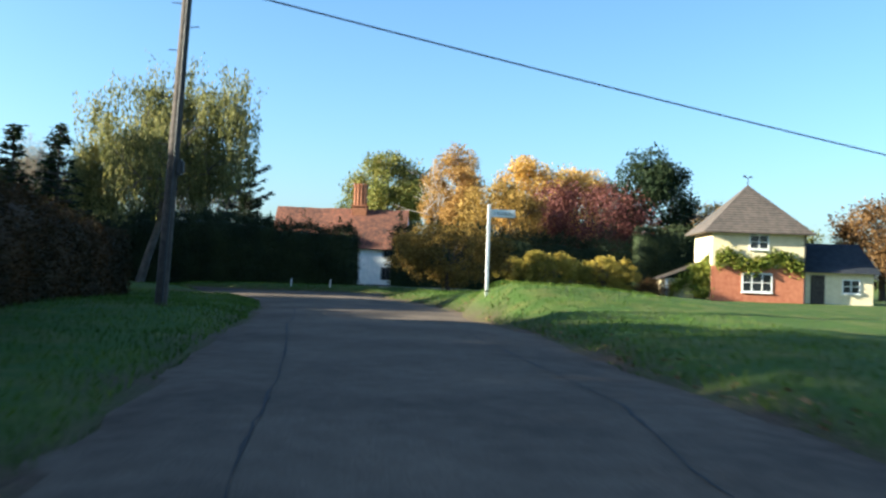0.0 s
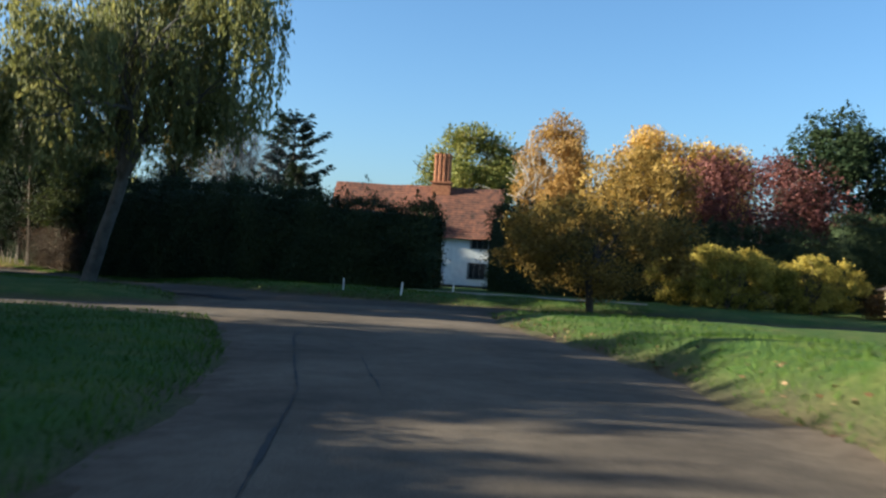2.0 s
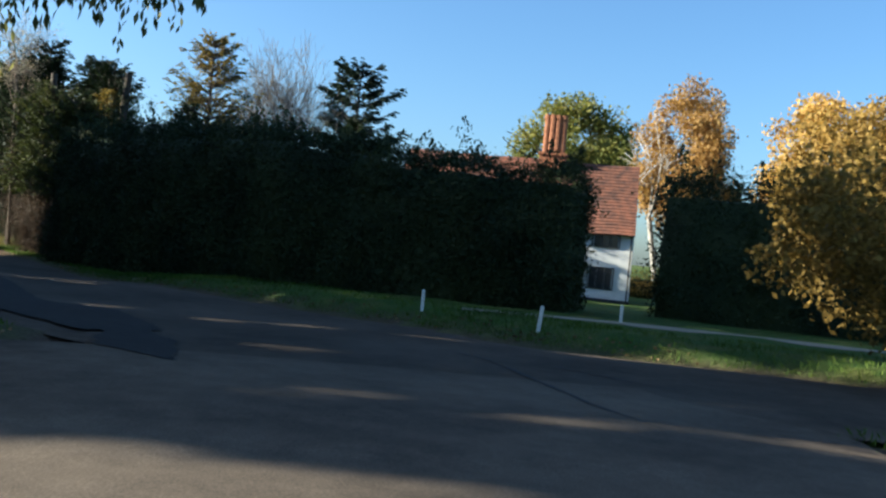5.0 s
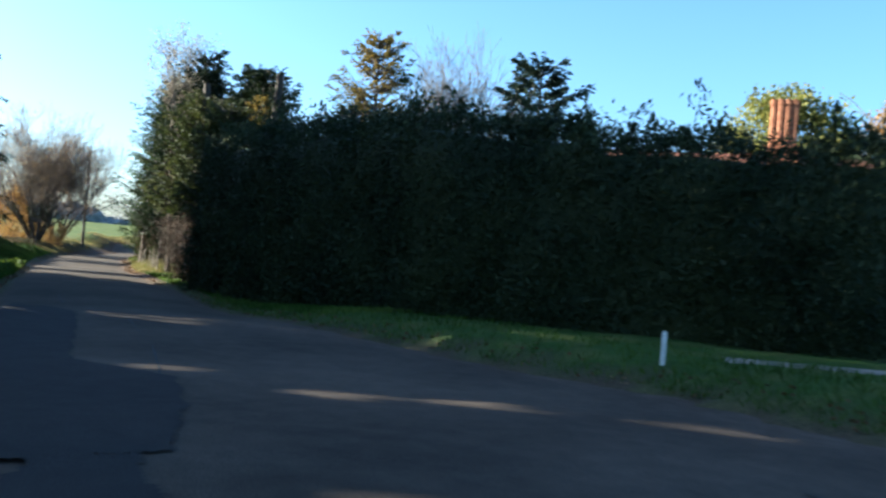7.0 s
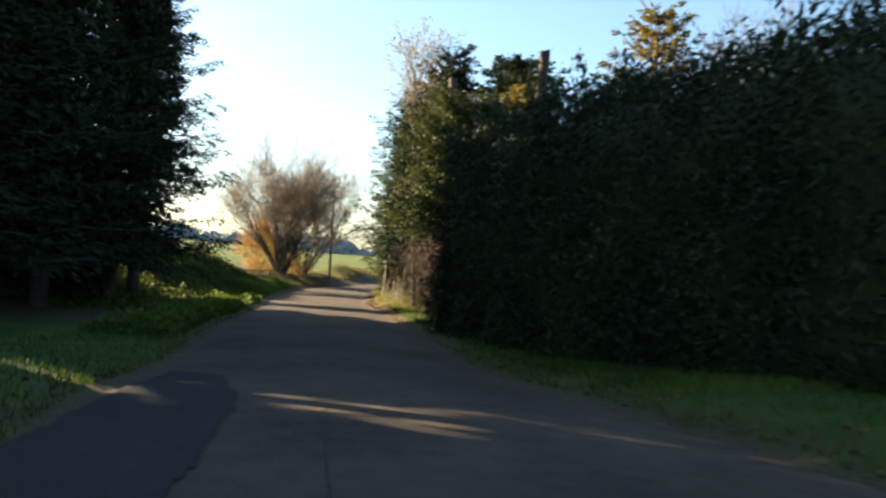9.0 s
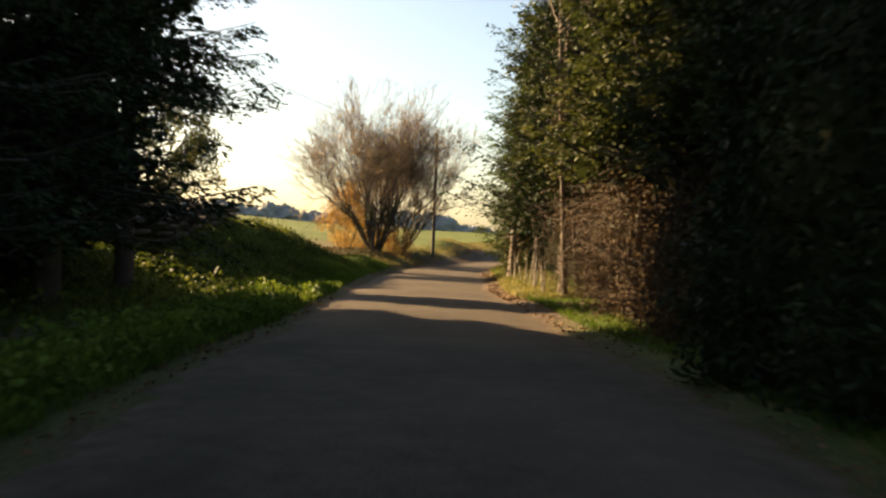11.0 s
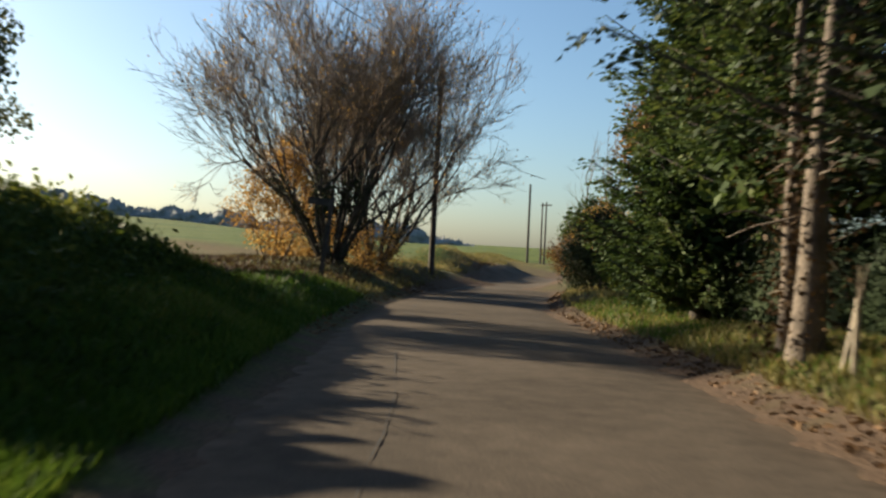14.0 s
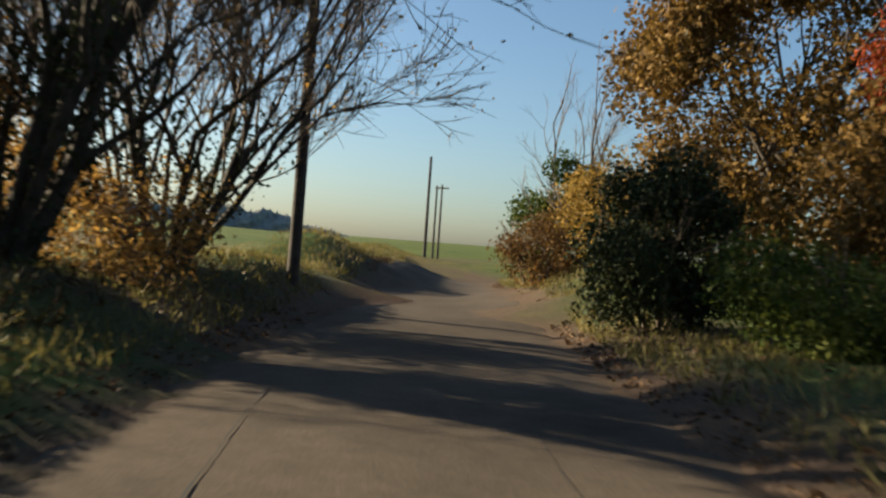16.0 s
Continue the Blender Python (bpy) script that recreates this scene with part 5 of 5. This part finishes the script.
    part("roof", bm_mesh("roof", s, M["slate"]), ob, "dark slate wing roof")
    lean = box_part("lean_to", [(-2.6, 1.2, -.3, -.003, 4.6, 1.35)], M["render_cream"], ob, "low cream lean-to", 0.02)
    s = bmesh.new()
    a = [s.verts.new(q) for q in ((-2.9, 0.9, 1.3), (-2.9, 4.9, 1.3), (0, 4.9, 2.5), (0, 0.9, 2.5))]
    s.faces.new(a)
    bmesh.ops.solidify(s, geom=list(s.faces), thickness=0.08)
    part("roof", bm_mesh("roof", s, M["tile_brown"]), ob, "sloping lean-to roof")
    win(W + 2.4, W + 3.5, 0.75, 1.65, 0.6, 2, 2)
    box_part("door", [(W + .5, .55, -.1, W + 1.35, .62, 1.85)], M["pole"], ob, "dark plank door in the wing", 0.01)
    box_part("door", [(-.85, 1.13, -.1, -.1, 1.2, 1.3)], M["pole"], ob, "dark low door in the lean-to", 0.01)
    box_part("post", [(-2.62, .95, -.2, -2.5, 1.07, 1.3)], M["white"], ob, "white porch post", 0.01)
    rng = np.random.default_rng(7)
    t = rng.uniform(0, 1, 5200)
    px = -2.4 + t * (W + 2.2)
    pz = np.where(px < 0, 0.5 + (px + 2.4) / 2.4 * 2.0, 2.55 + 0.25 * np.sin(px * 2)) + rng.normal(0, 0.26, len(t))
    py = np.where(px < 0.2, 0.75, -0.14) + rng.normal(0, 0.10, len(t))
    drop = rng.uniform(0, 1, len(t)) < 0.28
    px, pz = np.where(drop, rng.normal(-0.5, 0.4, len(t)), px), np.where(drop, rng.uniform(0.2, 2.3, len(t)), pz)
    py = np.where(drop, 0.35 + rng.normal(0, .15, len(t)), py)
    part("climber", leaves("climber", np.stack([px, py, pz], 1), 0.2, M["vine"], rng), ob, "leafy climbing vine")
    return ob


house()


# ---- posts, poles and wires ----
def cable(name, a, b, sag, r, label):
    a, b = np.array(a, float), np.array(b, float)
    k = np.linspace(0, 1, 33)
    p = a + np.outer(k, b - a)
    p[:, 2] -= sag * 4 * k * (1 - k)
    return tagged(new(name, rope(name, p, r, r, M["wire"], 5)), label, "cable")


def telegraph_pole(x, y, height, lean, label, steps=True, r=0.13):
    ob = thing("telegraph_pole", x, y, gz(x, y) - 0.1, label, "telegraph pole")
    top = np.array([lean[0] * height, lean[1] * height, height])
    segs = [[0, 0, 0, *top, r, r * 0.7]]
    part("shaft", tubes("shaft", segs, M["pole"], 10), ob, "weathered wooden shaft")
    if steps:
        for k in range(9):
            c = top * (0.42 + 0.06 * k)
            s = 1 if k % 2 else -1
            part("step_iron", tubes("step_iron", [[*c, *(c + [s * 0.3, 0, 0.02]), 0.013, 0.013]], M["rust_iron"], 5), ob)
        c = top * 0.36
        box_part("junction_box", [(c[0] + .08, -.10, c[2] - .14, c[0] + .24, .10, c[2] + .2)], M["black"], ob, "black cable box", 0.05)
        part("conduit", tubes("conduit", [[*(top * .02 + [0.06, -.12, 0]), *(top * .95 + [0.04, -.09, 0]), 0.022, 0.022]], M["black"], 6), ob, "dark cable conduit")
    return ob


telegraph_pole(-5.6, 17.5, 8.2, (0.045, 0), "weathered wooden telegraph pole on the grass verge")
sp = thing("stay_post", 30, 30, gz(30, 30) - 0.1, "short wooden post that holds the cable end", "post")
part("shaft", tubes("shaft", [[0, 0, 0, 0, 0, 2.6, 0.09, 0.08]], M["pole"], 8), sp, "weathered wooden shaft")
cable("overhead_cable", (-5.28, 17.5, 7.3), (30, 30, 2.85), 0.2, 0.02, "black overhead cable from the telegraph pole")
telegraph_pole(-66.2, 105.5, 8.6, (0.01, 0), "dark wooden pole beside the bare trees", False)
telegraph_pole(-45.5, 63.5, 10.2, (0.0, 0), "dark wooden pole among the spruces", False)
cable("overhead_cable", (-66.1, 105.5, 8.4), (-45.5, 63.5, 10.1), 1.9, 0.016, "black overhead cable across the lane")
telegraph_pole(-89.5, 146.3, 7.7, (0.0, 0), "distant wooden pole along the lane", False)
for dx in (0, 1.6):
    far_pole = telegraph_pole(-102 - dx, 168 + dx, 8.0, (0, 0), "distant wooden pole of a pair", False)
    if dx == 0:
        box_part("crossarm", [(-0.75, -0.06, 7.6, 0.75, 0.06, 7.75)], M["pole"], far_pole, "short wooden crossarm", 0.01)


def finger_post(x, y):
    ob = thing("finger_post", x, y, gz(x, y) - 0.02, "white wooden finger post sign on the green", "signpost")
    box_part("post", [(-.042, -.042, -.1, .042, .042, 2.55)], M["white"], ob, "white painted square post", 0.012)
    box_part("band", [(-.048, -.048, .1, .048, .048, .14)], M["black"], ob, "", 0.004)
    arm = box_part("arm", [(.05, -.02, 2.2, .74, .02, 2.42)], M["white"], ob, "white sign arm", 0.01)
    cu = bpy.data.curves.new("lettering", "FONT")
    cu.body, cu.size, cu.extrude = "TYE GREEN", 0.105, 0.002
    tx = new("lettering", cu)
    cu.materials.append(M["black"])
    tx.parent = arm
    tx.location, tx.rotation_euler = (.13, -.024, 2.265), (radians(90), 0, 0)
    ob.rotation_euler[2] = radians(8)
    return ob


finger_post(1.3, 24.5)


def marker_post(x, y, h, tilt):
    ob = thing("marker_post", x, y, gz(x, y), "short white wooden marker post on the verge", "post", "verge marker posts")
    ob.matrix_world = pose(x, y, gz(x, y) - 0.02, 0, tilt, 20)
    box_part("shaft", [(-.032, -.032, -.1, .032, .032, h)], M["white"], ob, "white painted shaft", 0.015)
    return ob


marker_post(-9.63, 53.64, 0.46, 0)
marker_post(-6.98, 51.26, 0.5, 5)
marker_post(-5.41, 55.28, 0.42, 0)


def log_stack(x, y, rz, seed, rows=6):
    rng = np.random.default_rng(seed)
    ob = thing("log_stack", x, y, gz(x, y) - 0.05, "stack of weathered felled logs on the bank", "log pile", "log stacks", rz=rz)
    for row in range(rows):
        for k in range(9 - row):
            cx = (k - (8 - row) / 2) * 0.31 + rng.normal(0, .05)
            z = 0.13 + row * 0.21 + rng.normal(0, .02)
            r = rng.uniform(0.10, 0.18)
            L = rng.uniform(1.1, 1.6)
            sh = rng.normal(0, .15)
            part("log", tubes("log", [[cx, sh - L, z + rng.normal(0, .03), cx + rng.normal(0, .08), sh + L, z + rng.normal(0, .06), r, r * .8]], M["log"], 7), ob)
    return ob


for i, (x, y) in enumerate(((-50.6, 73.7), (-52.7, 75.9), (-54.8, 78.2), (-56.9, 80.5), (-58.8, 82.8))):
    log_stack(x, y, -46 + 3 * i, 3 + i, 4 if i < 3 else 3)

STAKE_A, STAKE_B = (-38.7, 80.7), (-44.6, 86.3)
# weathered stakes along the right verge of the lane
rng = np.random.default_rng(44)
for i in range(16):
    k = i / 15
    x, y = STAKE_A[0] + (STAKE_B[0] - STAKE_A[0]) * k + rng.normal(0, .12), STAKE_A[1] + (STAKE_B[1] - STAKE_A[1]) * k + rng.normal(0, .12)
    st = thing("fence_stake", x, y, gz(x, y) - 0.05, "thin stick in a pale weathered sleeve beside the lane", "stake", "stakes beside the lane")
    hgt = rng.uniform(0.75, 1.25)
    lx, ly, k = rng.normal(0, .14), rng.normal(0, .14), rng.uniform(.55, .8)
    part("guard", tubes("guard", [[0, 0, -.1, lx * k, ly * k, hgt * k, .034, .03]], M["stake"], 7), st, "pale weathered sleeve")
    part("shaft", tubes("shaft", [[lx * k, ly * k, hgt * k - .05, lx, ly, hgt, .013, .010]], M["twig"], 5), st, "thin brown stick")

# footpath sign by the bare trees
fs = thing("footpath_sign", -58.9, 92.6, gz(-58.9, 92.6) - 0.05, "dark leaning wooden post with a short arm beside the lane", "signpost")
fs.matrix_world = pose(-58.9, 92.6, gz(-58.9, 92.6) - 0.05, 0, 6.5, 34)
box_part("post", [(-.05, -.05, -.1, .05, .05, 2.1)], M["pole"], fs, "dark wooden post", 0.012)
box_part("arm", [(-.62, -.03, 1.9, .05, .03, 2.08)], M["pole"], fs, "short wooden arm", 0.012)

# far woods on the skyline; their haze is put in the pale colour
rng = np.random.default_rng(9)
deg = np.linspace(37.2, 100, 640)
rise = np.linspace(0, 1, 10)
A, V = np.meshgrid(np.radians(deg), rise, indexing="ij")
hh = 8.5 + 2.0 * np.sin(A * 11 + 0.5) + 1.2 * np.sin(A * 41 + 1) + 0.9 * np.sin(A * 97) + 0.7 * np.sin(A * 230)
hh = hh * np.clip((np.degrees(A) - 37) / 5, 0.12, 1) + np.repeat(rng.normal(0, 0.55, (640, 1)), 10, 1) * V
R = 400 + 9 * V ** 2 - 2.5 * np.sin(A * 173 + 4 * V) * np.sin(V * 3.0) + rng.normal(0, 0.7, A.shape)
wx, wy = -56 - R * np.sin(A), 92 + R * np.cos(A)
wz = base_z(-56 - 398 * np.sin(A), 92 + 398 * np.cos(A)) - 0.8 + V * hh
ii = np.arange(6400).reshape(640, 10)
wq = np.stack([ii[:-1, :-1], ii[:-1, 1:], ii[1:, 1:], ii[1:, :-1]], -1).reshape(-1, 4)
tagged(new("distant_wood", mesh_np("distant_wood", np.stack([wx, wy, wz], -1).reshape(-1, 3), wq, M["distant"], True)), "distant woodland along the field edge, haze put in its pale colour", "woodland", kind="stuff")


# ---- ground cover and road wear ----
def verge_points(rng, n, key, reach, span=None, side=0):
    """Random places on the verges of a road: out to reach from its edge."""
    p = np.array(ROADS[key], float)
    if span:
        p = p[span[0]:span[1]]
    seg = np.hypot(*np.diff(p[:, :2], axis=0).T)
    k = rng.choice(len(seg), n, p=seg / seg.sum())
    t = rng.uniform(0, 1, n)[:, None]
    c = p[k] * (1 - t) + p[k + 1] * t
    d = unit(p[k + 1, :2] - p[k, :2])
    g = reach * rng.uniform(0, 1, n) ** 1.6
    sd = rng.choice([-1.0, 1.0], n) if side == 0 else np.full(n, float(side))
    xy = c[:, :2] + np.stack([-d[:, 1], d[:, 0]], 1) * (sd * (c[:, 2] + g - 0.05))[:, None]
    return xy[road_gap(xy[:, 0], xy[:, 1]) > -0.06]


def tufts(name, xy, size, material, rng, label, category, lean=0.45, flat=False):
    z = ground_z(xy[:, 0], xy[:, 1])
    n = len(xy)
    al = rng.normal(0, lean, (n, 3))
    al[:, 2] = 0.05 if flat else 1.0
    pts = np.stack([xy[:, 0], xy[:, 1], z + (0.012 if flat else size * 0.32)], 1)
    me = leaves(name, pts, size, material, rng, al, 1.5 if flat else 8.0, 0.25)
    return tagged(new(name, me), label, category, kind="stuff")


rng = np.random.default_rng(300)
def clear_of_road(xy, gap):
    return xy[road_gap(xy[:, 0], xy[:, 1]) > gap]


tufts("grass", np.concatenate([verge_points(rng, 38000, "road", 5.0, (0, 10)), verge_points(rng, 20000, "lane", 3.0, (3, 10))]), 0.12, M["grass"], rng, "green verge grass along the village road", "grass")
tufts("lane_grass", clear_of_road(verge_points(rng, 40000, "lane", 3.4, (8, 15), -1), 0.5), 0.15, M["grass"], rng, "long green grass on the lane verge", "grass")
tufts("tall_grass", clear_of_road(verge_points(rng, 30000, "lane", 2.2, (9, 14), 1), 0.25), 0.2, M["grass"], rng, "rank green grass below the bank", "grass")
tufts("dry_grass", clear_of_road(np.concatenate([verge_points(rng, 8000, "lane", 2.5, (11, 18), -1), verge_points(rng, 7000, "lane", 2.4, (11, 14), -1), verge_points(rng, 22000, "lane", 6.0, (14, 19), 1), verge_points(rng, 5000, "lane", 3.0, (15, 19), -1)]), 0.4), 0.2, M["dry_grass"], rng, "pale dry grass beside the lane", "grass")
tufts("verge_grass", clear_of_road(verge_points(rng, 16000, "lane", 3.2, (12, 15), 1), 0.3), 0.17, M["grass"], rng, "green grass on the raised verge by the sign", "grass")
bx = rng.uniform(0, 1, 34000)
bo = rng.normal(0, 1.9, 34000)
bank = np.stack([-37.5 - 18.7 * bx - 0.78 * bo, 60 + 26 * bx - 0.62 * bo + 0.4], 1)
tufts("bank_weeds", clear_of_road(bank, 0.8), 0.24, M["green"], rng, "dark rank weeds covering the bank", "weeds", 0.7)
def leafy_cover(name, xy, tall, size, material, label, category):
    """Broad-leaved plants: leaves at many heights over the ground."""
    z = ground_z(xy[:, 0], xy[:, 1]) + tall * rng.uniform(0.05, 1.0, len(xy)) ** 1.2 * (0.55 + 0.45 * np.sin(xy[:, 0] * 3.1) * np.sin(xy[:, 1] * 2.7))
    return tagged(new(name, leaves(name, np.column_stack([xy, z]), size, M[material], rng, None, 1.7)), label, category, kind="stuff")


vx = verge_points(rng, 17000, "lane", 2.0, (9, 12), 1)
leafy_cover("nettles", clear_of_road(vx, 0.35), 0.5, 0.10, "nettle", "bright green nettles on the lane verge", "nettles")
kx = rng.choice(len(bank), 13000)
leafy_cover("brambles", clear_of_road(bank[kx] + rng.normal(0, 0.5, (13000, 2)), 1.8), 0.55, 0.13, "green", "dark brambles over the bank", "brambles")
br = np.stack([rng.normal(-63.5, 3.2, 9000), rng.normal(92.5, 3.0, 9000)], 1)
tufts("bracken", clear_of_road(br, 1.2), 0.26, M["creeper"], rng, "dead brown bracken beside the bare trees", "bracken", 0.8)
tufts("fallen_leaves", np.concatenate([verge_points(rng, 14000, "lane", 2.5, (13, 18)), verge_points(rng, 3000, "lane", 1.6, (11, 14), -1), verge_points(rng, 1200, "road", 0.8, (0, 11), -1), verge_points(rng, 2500, "lane", 0.8, (4, 12))]), 0.07, M["litter"], rng, "brown fallen leaves along the road edges", "leaf litter", 1.0, True)


def road_crack(name, pts, width, lift, label, seed):
    """A ragged tar-dark crack on the road."""
    rng = np.random.default_rng(seed)
    p = np.array(pts, float)
    s = np.concatenate([[0], np.cumsum(np.hypot(*np.diff(p, axis=0).T))])
    t = np.arange(0, s[-1], 0.12)
    c = np.stack([np.interp(t, s, p[:, k]) for k in range(2)], 1)
    d = unit(np.gradient(c, axis=0))
    nrm = np.stack([-d[:, 1], d[:, 0]], 1)
    c += nrm * (0.03 * np.cumsum(rng.normal(0, 0.35, len(t))) / (1 + 0.02 * np.arange(len(t))))[:, None].clip(-0.18, 0.18)
    w = width * rng.uniform(0.25, 1.1, len(t)) * (0.55 + 0.45 * np.sin(t * 0.9 + seed) * np.sin(t * 2.3 + 2 * seed))
    a, b = c + nrm * w[:, None], c - nrm * w[:, None]
    v = np.concatenate([np.column_stack([q, base_z(q[:, 0], q[:, 1]) + lift]) for q in (a, b)])
    n = len(t)
    i = np.arange(n - 1)
    return tagged(new(name, mesh_np(name, v, np.stack([i, i + n, i + n + 1, i + 1], 1), M["crack"])), label, "road crack", kind="structure")


road_crack("crack_1", [(-0.4, 2.4), (-0.7, 4.3), (-1.2, 7.8), (-1.75, 11), (-2.7, 16), (-3.3, 20), (-4.5, 26.7), (-5.1, 28.8), (-6.1, 32.5), (-6.6, 36)], 0.032, 0.022, "long dark crack along the road", 1)
road_crack("crack_2", [(2.3, 3.0), (2.13, 4.2), (2.1, 6.7), (1.6, 10), (0.9, 14.4), (0.55, 17), (0.15, 20.3)], 0.03, 0.022, "dark crack near the road edge", 2)
road_crack("crack_3", [(2.05, 6.7), (2.6, 6.6), (3.2, 6.3)], 0.022, 0.022, "short cross crack", 3)
road_crack("crack_4", [(-3.6, 26.8), (-4.0, 28.3), (-4.7, 31), (-5.4, 33)], 0.022, 0.022, "thin dark crack in the road", 4)
road_crack("crack_5", [(-11.9, 45.9), (-12.9, 47.4), (-14.0, 48.6), (-16.4, 51.4), (-19.4, 54.5), (-23.9, 57.9), (-27, 61)], 0.028, 0.018, "dark joint along the lane", 5)
road_crack("crack_6", [(-37.2, 72.0), (-40.1, 75), (-42.1, 76.9), (-45.1, 80.1), (-47.4, 82.9), (-50.3, 86.1)], 0.012, 0.018, "thin dark joint along the lane", 6)
road_crack("crack_7", [(-54.8, 91.2), (-56.4, 93.2), (-57.7, 94.8), (-58.7, 96.2), (-59.9, 97.9)], 0.016, 0.018, "broken dark edge joint of the lane", 7)
road_crack("crack_8", [(-55.6, 95.4), (-56.1, 96.3), (-57.5, 98.5), (-58.3, 100)], 0.009, 0.018, "thin pale joint of the lane", 8)


def tar_patch(name, poly, lift, label):
    """A darker repair: the cells of a fine grid that lie within the outline."""
    P = np.array(poly, float)
    step = 0.06
    xs, ys = (np.arange(P[:, k].min(), P[:, k].max() + step, step) for k in (0, 1))
    X, Y = np.meshgrid(xs, ys)
    cx, cy = X[:-1, :-1] + step / 2, Y[:-1, :-1] + step / 2
    wob = 0.06 * np.sin(cx * 3 + cy * 2) + 0.03 * np.sin(cy * 7)
    inside = np.zeros(cx.shape, bool)
    for (ax, ay), (bx, by) in zip(P, np.roll(P, -1, 0)):
        hit = (ay > cy) != (by > cy)
        xx = ax + (cy - ay) / (by - ay + 1e-9) * (bx - ax)
        inside ^= hit & (cx + wob < xx)
    ii = np.arange(X.size).reshape(X.shape)
    q = np.stack([ii[:-1, :-1], ii[:-1, 1:], ii[1:, 1:], ii[1:, :-1]], -1)[inside]
    used, inv = np.unique(q, return_inverse=True)
    v = np.stack([X.ravel(), Y.ravel(), base_z(X, Y).ravel() + lift], 1)[used]
    return tagged(new(name, mesh_np(name, v, inv.reshape(-1, 4), M["patch"], True)), label, "road patch", kind="structure")


tar_patch("patch_1", [(-14.1, 49.0), (-12.74, 47.35), (-11.6, 45.65), (-12.2, 44.7), (-15.0, 47.0), (-17.8, 49.6), (-19.5, 51.6), (-23.5, 56.0), (-22.6, 56.2), (-20.2, 54.2), (-15.6, 49.2)], 0.022, "dark tar repair at the junction edge")
tar_patch("patch_2", [(-10.2, 43.06), (-11.4, 43.6), (-12.1, 45.0), (-11.7, 45.4), (-10.9, 44.6)], 0.022, "small dark tar repair at the junction")
road_crack("crack_9", [(-7.9, 47.3), (-7.4, 46.9), (-6.45, 44.8), (-5.9, 43.7), (-5.2, 42.6)], 0.07, 0.022, "wide dark worn joint across the junction", 9)
road_crack("crack_10", [(-7.3, 47.0), (-6.7, 47.1), (-5.7, 46.4), (-4.9, 45.9)], 0.05, 0.022, "dark worn joint across the junction", 10)
road_crack("crack_11", [(-37.6, 72.3), (-36.6, 70.6), (-35.6, 69.0), (-33.5, 67)], 0.014, 0.018, "dark joint along the lane", 11)
